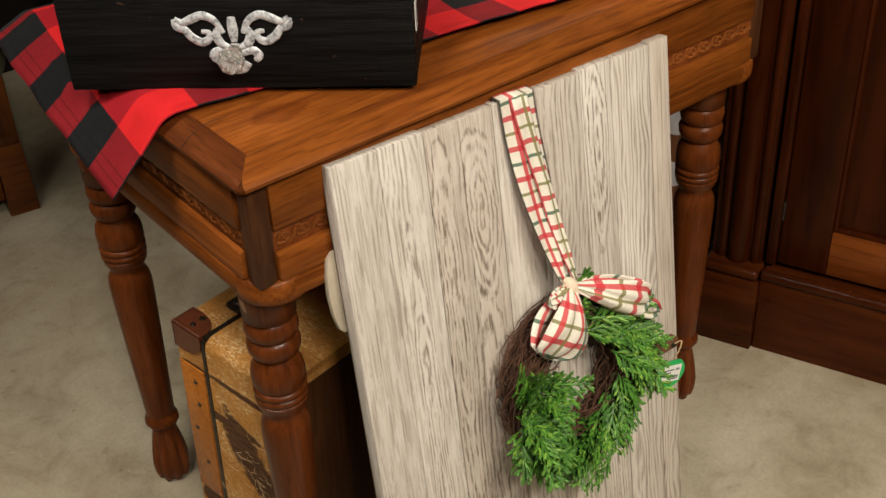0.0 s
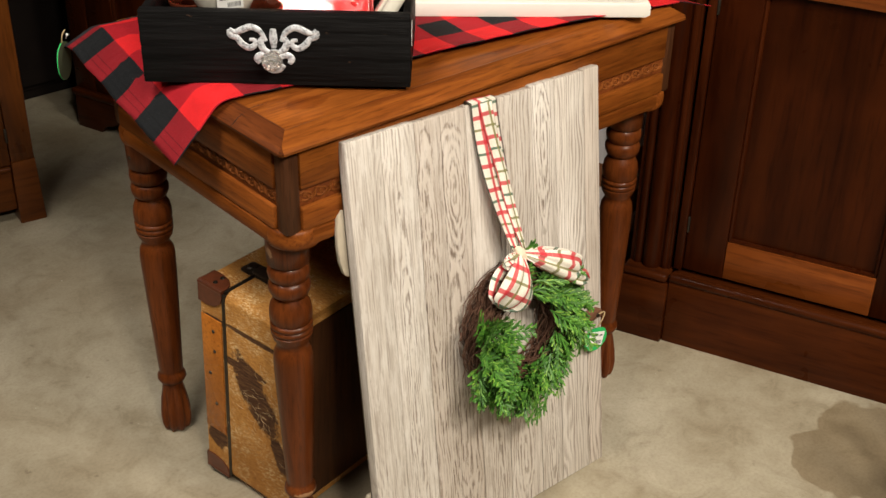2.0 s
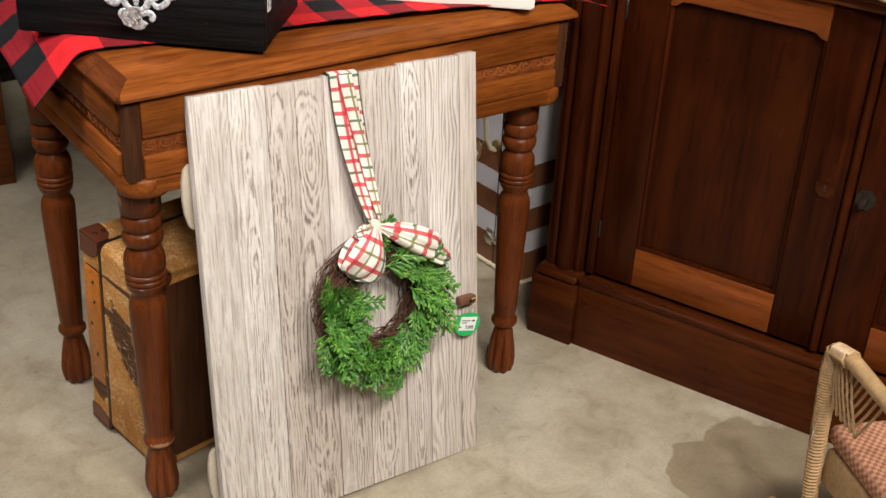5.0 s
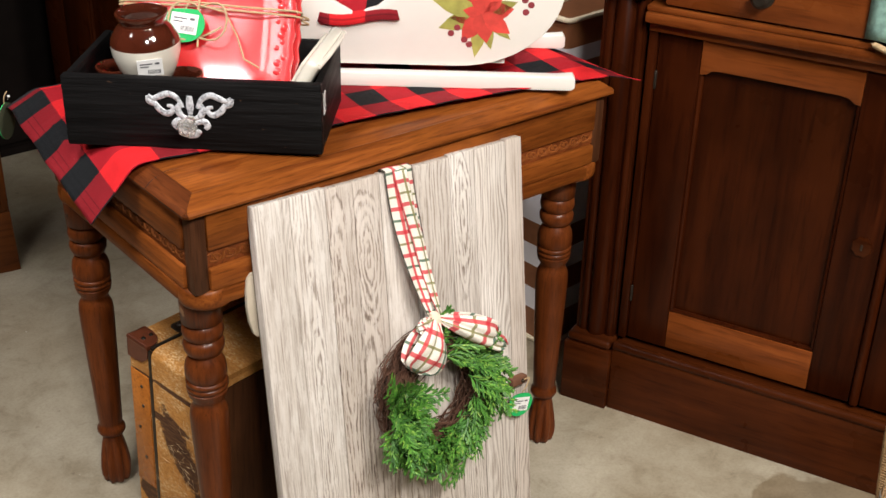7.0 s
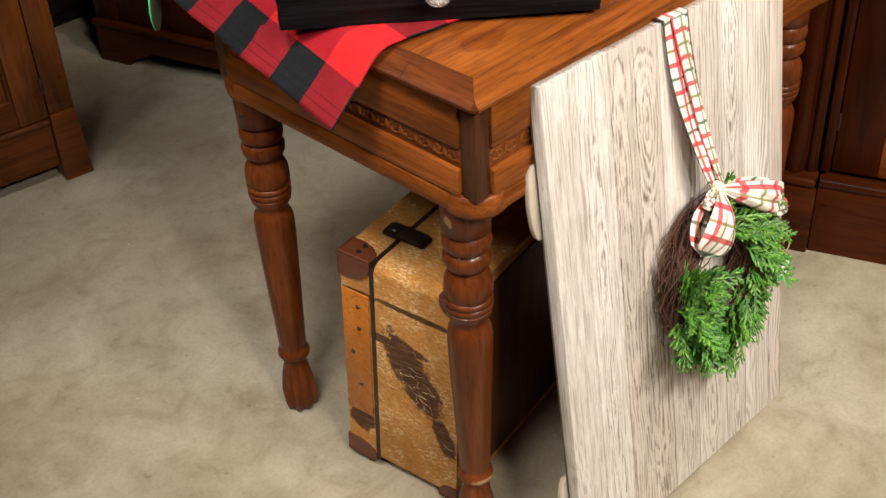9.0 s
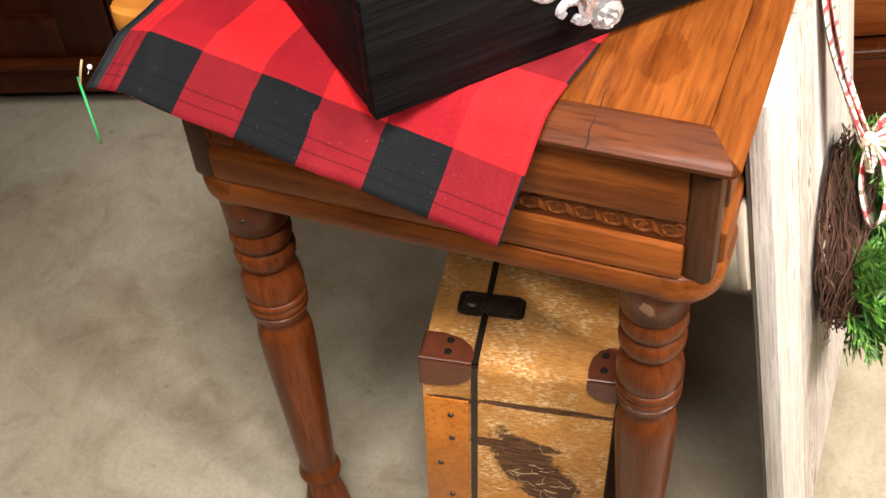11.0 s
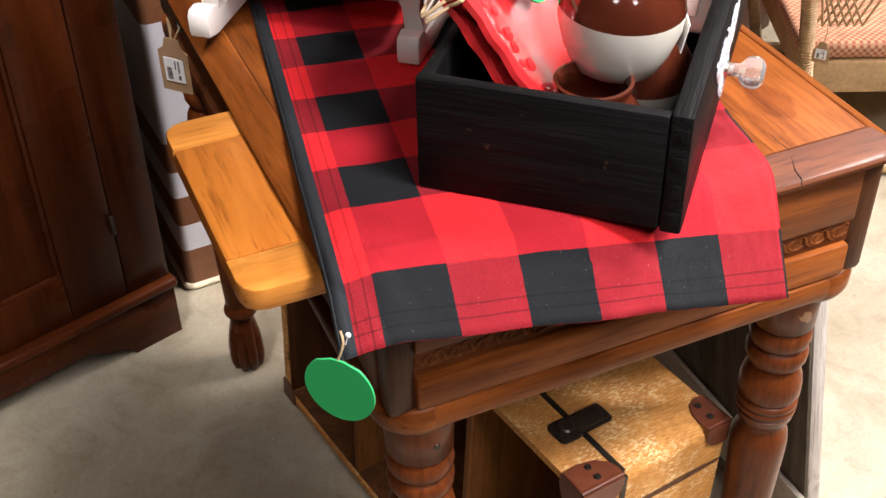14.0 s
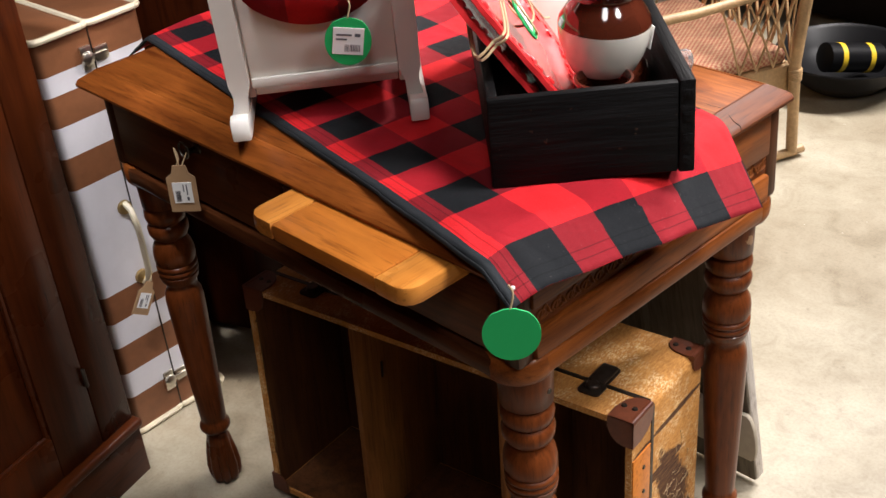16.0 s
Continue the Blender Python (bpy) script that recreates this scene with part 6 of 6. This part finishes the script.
# chestnut cupboard
cdir = Vector((-0.988, 0.154))
CLN = 0.92
C0 = Vector((0.207, 1.348)) + cdir * CLN
CC = frame_at(C0, -cdir)
cup = thing("cupboard", CC, "chestnut brown wooden cupboard with a panelled door", "cabinet")
part("carcass", boxes((0.004, CLN - 0.004, 0.022, 0.40, 0.12, 1.15), bev=0.003), M_CABC, cup)
for xa, xb in ((0.0, 0.054), (CLN - 0.054, CLN)):
    block = boxes((xa - 0.004, xb + 0.004, -0.012, 0.05, 0.0, 0.155), bev=0.003)
    for v in block.verts:
        if v.co.z > 0.145:
            v.co.y = max(v.co.y, -0.001)
            v.co.x = min(max(v.co.x, xa), xb)
    part("foot_block", block, M_CABCX, cup, "square foot block with a sloping top")
    part("foot_block", boxes((xa - 0.003, xb + 0.003, 0.33, 0.40, 0.0, 0.155), bev=0.003), M_CABCX, cup, "square foot block")
    part("corner_stile", boxes((xa, xb, 0.0, 0.022, 0.1555, 1.12), bev=0.003), M_CABC, cup)
part("base_board", boxes((0.0575, CLN - 0.0575, 0.002, 0.022, 0.034, 0.145), bev=0.003), M_CABCX, cup)
panel_door(cup, CLN - 0.430, CLN - 0.056, 0.150, 0.618, 0.062, 0.056, 0.052, M_CABC, M_CABCX, M_CABC, False, False)
panel_door(cup, 0.056, CLN - 0.434, 0.150, 0.618, 0.062, 0.056, 0.052, M_CABC, M_CABCX, M_CABC, True, False)
part("rail", boxes((0.0545, CLN - 0.0545, -0.002, 0.021, 0.622, 0.655), bev=0.003), M_CABCX, cup)
panel_door(cup, CLN / 2 + 0.002, CLN - 0.056, 0.659, 1.10, 0.062, 0.056, 0.060, M_CABC, M_CABCX, M_CABC, False, False)
panel_door(cup, 0.056, CLN / 2 - 0.002, 0.659, 1.10, 0.062, 0.056, 0.060, M_CABC, M_CABCX, M_CABC, True, False)
base = bmesh.new()
tube(base, [(0.058, 0.004, 0.140), (CLN - 0.058, 0.004, 0.140)], 0.0075, 10)
part("base_moulding", base, M_CABCX, cup, "rounded moulding on the base board")
part("top_board", boxes((-0.02, CLN + 0.02, -0.02, 0.41, 1.12, 1.15), bev=0.006), M_CABCX, cup)

# added black cabinet, standing in for the shade behind the cupboard and the sideboard
dark = thing("shade_cabinet", pose(-0.15, 1.98, 0), "plain black cabinet added as shade behind the cupboard", "cabinet")
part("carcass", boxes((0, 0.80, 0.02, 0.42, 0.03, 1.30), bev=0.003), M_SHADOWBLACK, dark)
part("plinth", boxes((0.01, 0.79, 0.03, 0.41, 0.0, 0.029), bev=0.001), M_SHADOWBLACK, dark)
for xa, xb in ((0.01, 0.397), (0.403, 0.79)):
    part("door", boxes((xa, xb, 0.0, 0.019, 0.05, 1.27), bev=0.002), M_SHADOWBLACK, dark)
# added low black chest, standing in for the dark background behind the bowl
chest = thing("backdrop_chest", pose(0.35, -1.86, 0, 0, 0, 0), "low black chest added as dark background behind the bowl", "chest")
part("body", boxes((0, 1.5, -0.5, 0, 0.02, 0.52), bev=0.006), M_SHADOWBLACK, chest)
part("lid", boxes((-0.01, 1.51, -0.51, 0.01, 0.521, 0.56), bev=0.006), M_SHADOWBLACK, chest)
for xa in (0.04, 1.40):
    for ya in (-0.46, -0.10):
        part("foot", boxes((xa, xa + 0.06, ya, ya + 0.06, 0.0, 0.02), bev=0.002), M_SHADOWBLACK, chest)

# ---- wicker rocking chair ----
P1, P2 = Vector((0.854, -0.608)), Vector((0.646, -1.088))
fwd = (P1 - P2).normalized()
CH = frame_at(P2, fwd)
chair = thing("rocking_chair", CH, "small wicker rocking chair with a rust checked seat pad", "chair")
LN, WD = (P1 - P2).length, 0.46
# the seat lies to the right of the near side, at negative y
for y in (0.0, -WD):
    bm = bmesh.new()
    tube(bm, [(-0.030, y, 0.019), (0.0, y, 0.016), (LN * 0.5, y, 0.011), (LN, y, 0.020), (LN + 0.08, y, 0.045)], 0.011, 8)
    part("rocker", bm, M_WICKER, chair)
    bm = bmesh.new()
    tube(bm, [(0.0, y, 0.02), (0.005, y, 0.24), (-0.03, y, 0.50), (-0.07, y, 0.70)], 0.0135, 10)
    for k in range(5):
        lathe(bm, [(0, 0.0155), (0.003, 0.017), (0.006, 0.0155)], 0.0035, y, 12, m=Matrix.Translation((0, 0, 0.20 + k * 0.006)))
    part("back_post", bm, M_WICKER, chair)
    bm = bmesh.new()
    pts = [(LN - 0.05, y, 0.03), (LN - 0.025, y, 0.15), (LN - 0.01, y, 0.27), (LN, y, 0.37), (LN - 0.005, y, 0.405), (LN - 0.05, y, 0.418), (LN * 0.5, y, 0.415), (0.0, y, 0.43)]
    tube(bm, pts, [0.0095, 0.0098, 0.0115, 0.013, 0.013, 0.0125, 0.0115, 0.011], 10)
    arm = part("arm", bm, M_WICKER, chair, "bent arm wrapped in cane")
    bm = bmesh.new()
    coil = []
    for a, b, n in ((0, 3, 62), (3, 5, 16)):
        for k in range(n * 8):
            t = a + (b - a) * k / (n * 8)
            i = int(t)
            p, q = Vector(pts[i]), Vector(pts[i + 1])
            d = (q - p).normalized()
            e1 = Vector((0, 1, 0))
            e2 = d.cross(e1)
            r = 0.0102 + 0.0036 * min(1, t / 3)
            w = k * math.pi / 4
            coil.append(p.lerp(q, t - i) + (e1 * math.cos(w) + e2 * math.sin(w)) * r)
    tube(bm, coil, 0.0024, 4)
    part("cane_wrap", bm, M_WICKER, arm, "pale cane binding")
    bm, mesh = bmesh.new(), bmesh.new()
    for k in range(11):
        x0 = 0.02 + 0.13 * k / 3 if k < 4 else LN - 0.10 + 0.014 * (k - 4)
        for s in (-1, 1):
            x1 = min(0.20 if k < 4 else LN - 0.012, max(0.01, x0 + s * (0.07 if k < 4 else 0.05)))
            if k >= 4:
                tube(mesh, [(x0, y, 0.315), ((x0 + x1) / 2, y + 0.003 * s, 0.365), (x1, y, 0.412)], 0.0024, 5)
                continue
            tube(bm, [(x0, y, 0.245), ((x0 + x1) / 2, y + 0.004 * s, 0.33), (x1, y, 0.412)], 0.0027, 5)
    part("side_lattice", bm, M_WICKER, chair, "open diamond lattice under the arm")
    part("front_lattice", mesh, M_WICKER, chair, "small diamond mesh beside the arm post")
bm = bmesh.new()
for k in range(11):
    y0 = -0.02 - (WD - 0.04) * k / 10
    for s in (-1, 1):
        y1 = min(-0.01, max(-WD + 0.01, y0 + s * 0.16))
        tube(bm, [(0.003, y0, 0.25), (-0.02, (y0 + y1) / 2, 0.44), (-0.055, y1, 0.64)], 0.004, 5)
part("back_lattice", bm, M_WICKER, chair, "open diamond lattice back")
bm = bmesh.new()
tube(bm, [(-0.07, 0.0, 0.70), (-0.085, -WD * 0.5, 0.74), (-0.07, -WD, 0.70)], 0.015, 10)
part("top_rail", bm, M_WICKER, chair)
part("seat_frame", boxes((0.0, LN - 0.02, -WD + 0.012, -0.012, 0.170, 0.236), bev=0.008), M_WICKER, chair, "tan woven seat apron")
bm = bmesh.new()
box(bm, 0.015, LN - 0.005, -WD + 0.018, -0.016, 0.237, 0.272, 0.014, 4)
padm, nt, bsdf = nodes_of("seat_pad_check")
ck = node(nt, "ShaderNodeTexChecker", Scale=150.0)
ck.inputs["Color1"].default_value, ck.inputs["Color2"].default_value = (0.34, 0.11, 0.065, 1), (0.50, 0.30, 0.17, 1)
nt.links.new(coords(nt, shift=False), ck.inputs["Vector"])
cz = noise_of(nt, coords(nt, shift=False), 30.0, 3)
nt.links.new(mix(nt, ck.outputs[0], ramp(nt, cz, ((0.3, (0.75,) * 3), (0.7, (1.1,) * 3))), 1.0, "MULTIPLY"), bsdf.inputs["Base Color"])
bsdf.inputs["Roughness"].default_value = 0.9
part("seat_pad", bm, padm, chair, "rust and tan checked seat pad")
kraft_tag(CH @ pose(LN - 0.03, 0.022, 0.30, 0, 0, 150), 0.030, 0.045, "hung on the wicker chair", [(0, 0, -0.006), (0.003, 0.003, 0.012), (0, 0.006, 0.03)])

# ---- black bowl with a banded tin ----
bowl = thing("enamel_bowl", pose(0.76, -1.52, 0), "wide black enamel bowl standing on the concrete floor", "bowl")
part("body", lathe(bmesh.new(), [(0.0, 0.09), (0.006, 0.10), (0.05, 0.155), (0.085, 0.175), (0.092, 0.182), (0.096, 0.180), (0.09, 0.168), (0.05, 0.148), (0.014, 0.09)], seg=40), M_POTBLACK, bowl, "", 60)
tin = thing("tin_can", pose(0.735, -1.50, 0.086, 0, 78, 62), "black tin can with two yellow bands lying in the bowl", "tin")
part("body", lathe(bmesh.new(), [(-0.08, 0.036), (-0.079, 0.038), (0.079, 0.038), (0.08, 0.036)], seg=28), M_POTBLACK, tin)
for z in (-0.048, 0.034):
    part("band", lathe(bmesh.new(), [(z, 0.0384), (z + 0.014, 0.0384)], seg=28), M_YELLOW, tin, "yellow painted band")
price_label(tin, pose(0.0, -0.0395, 0.0, 0, 90, 0), 0.05, 0.028, 12)
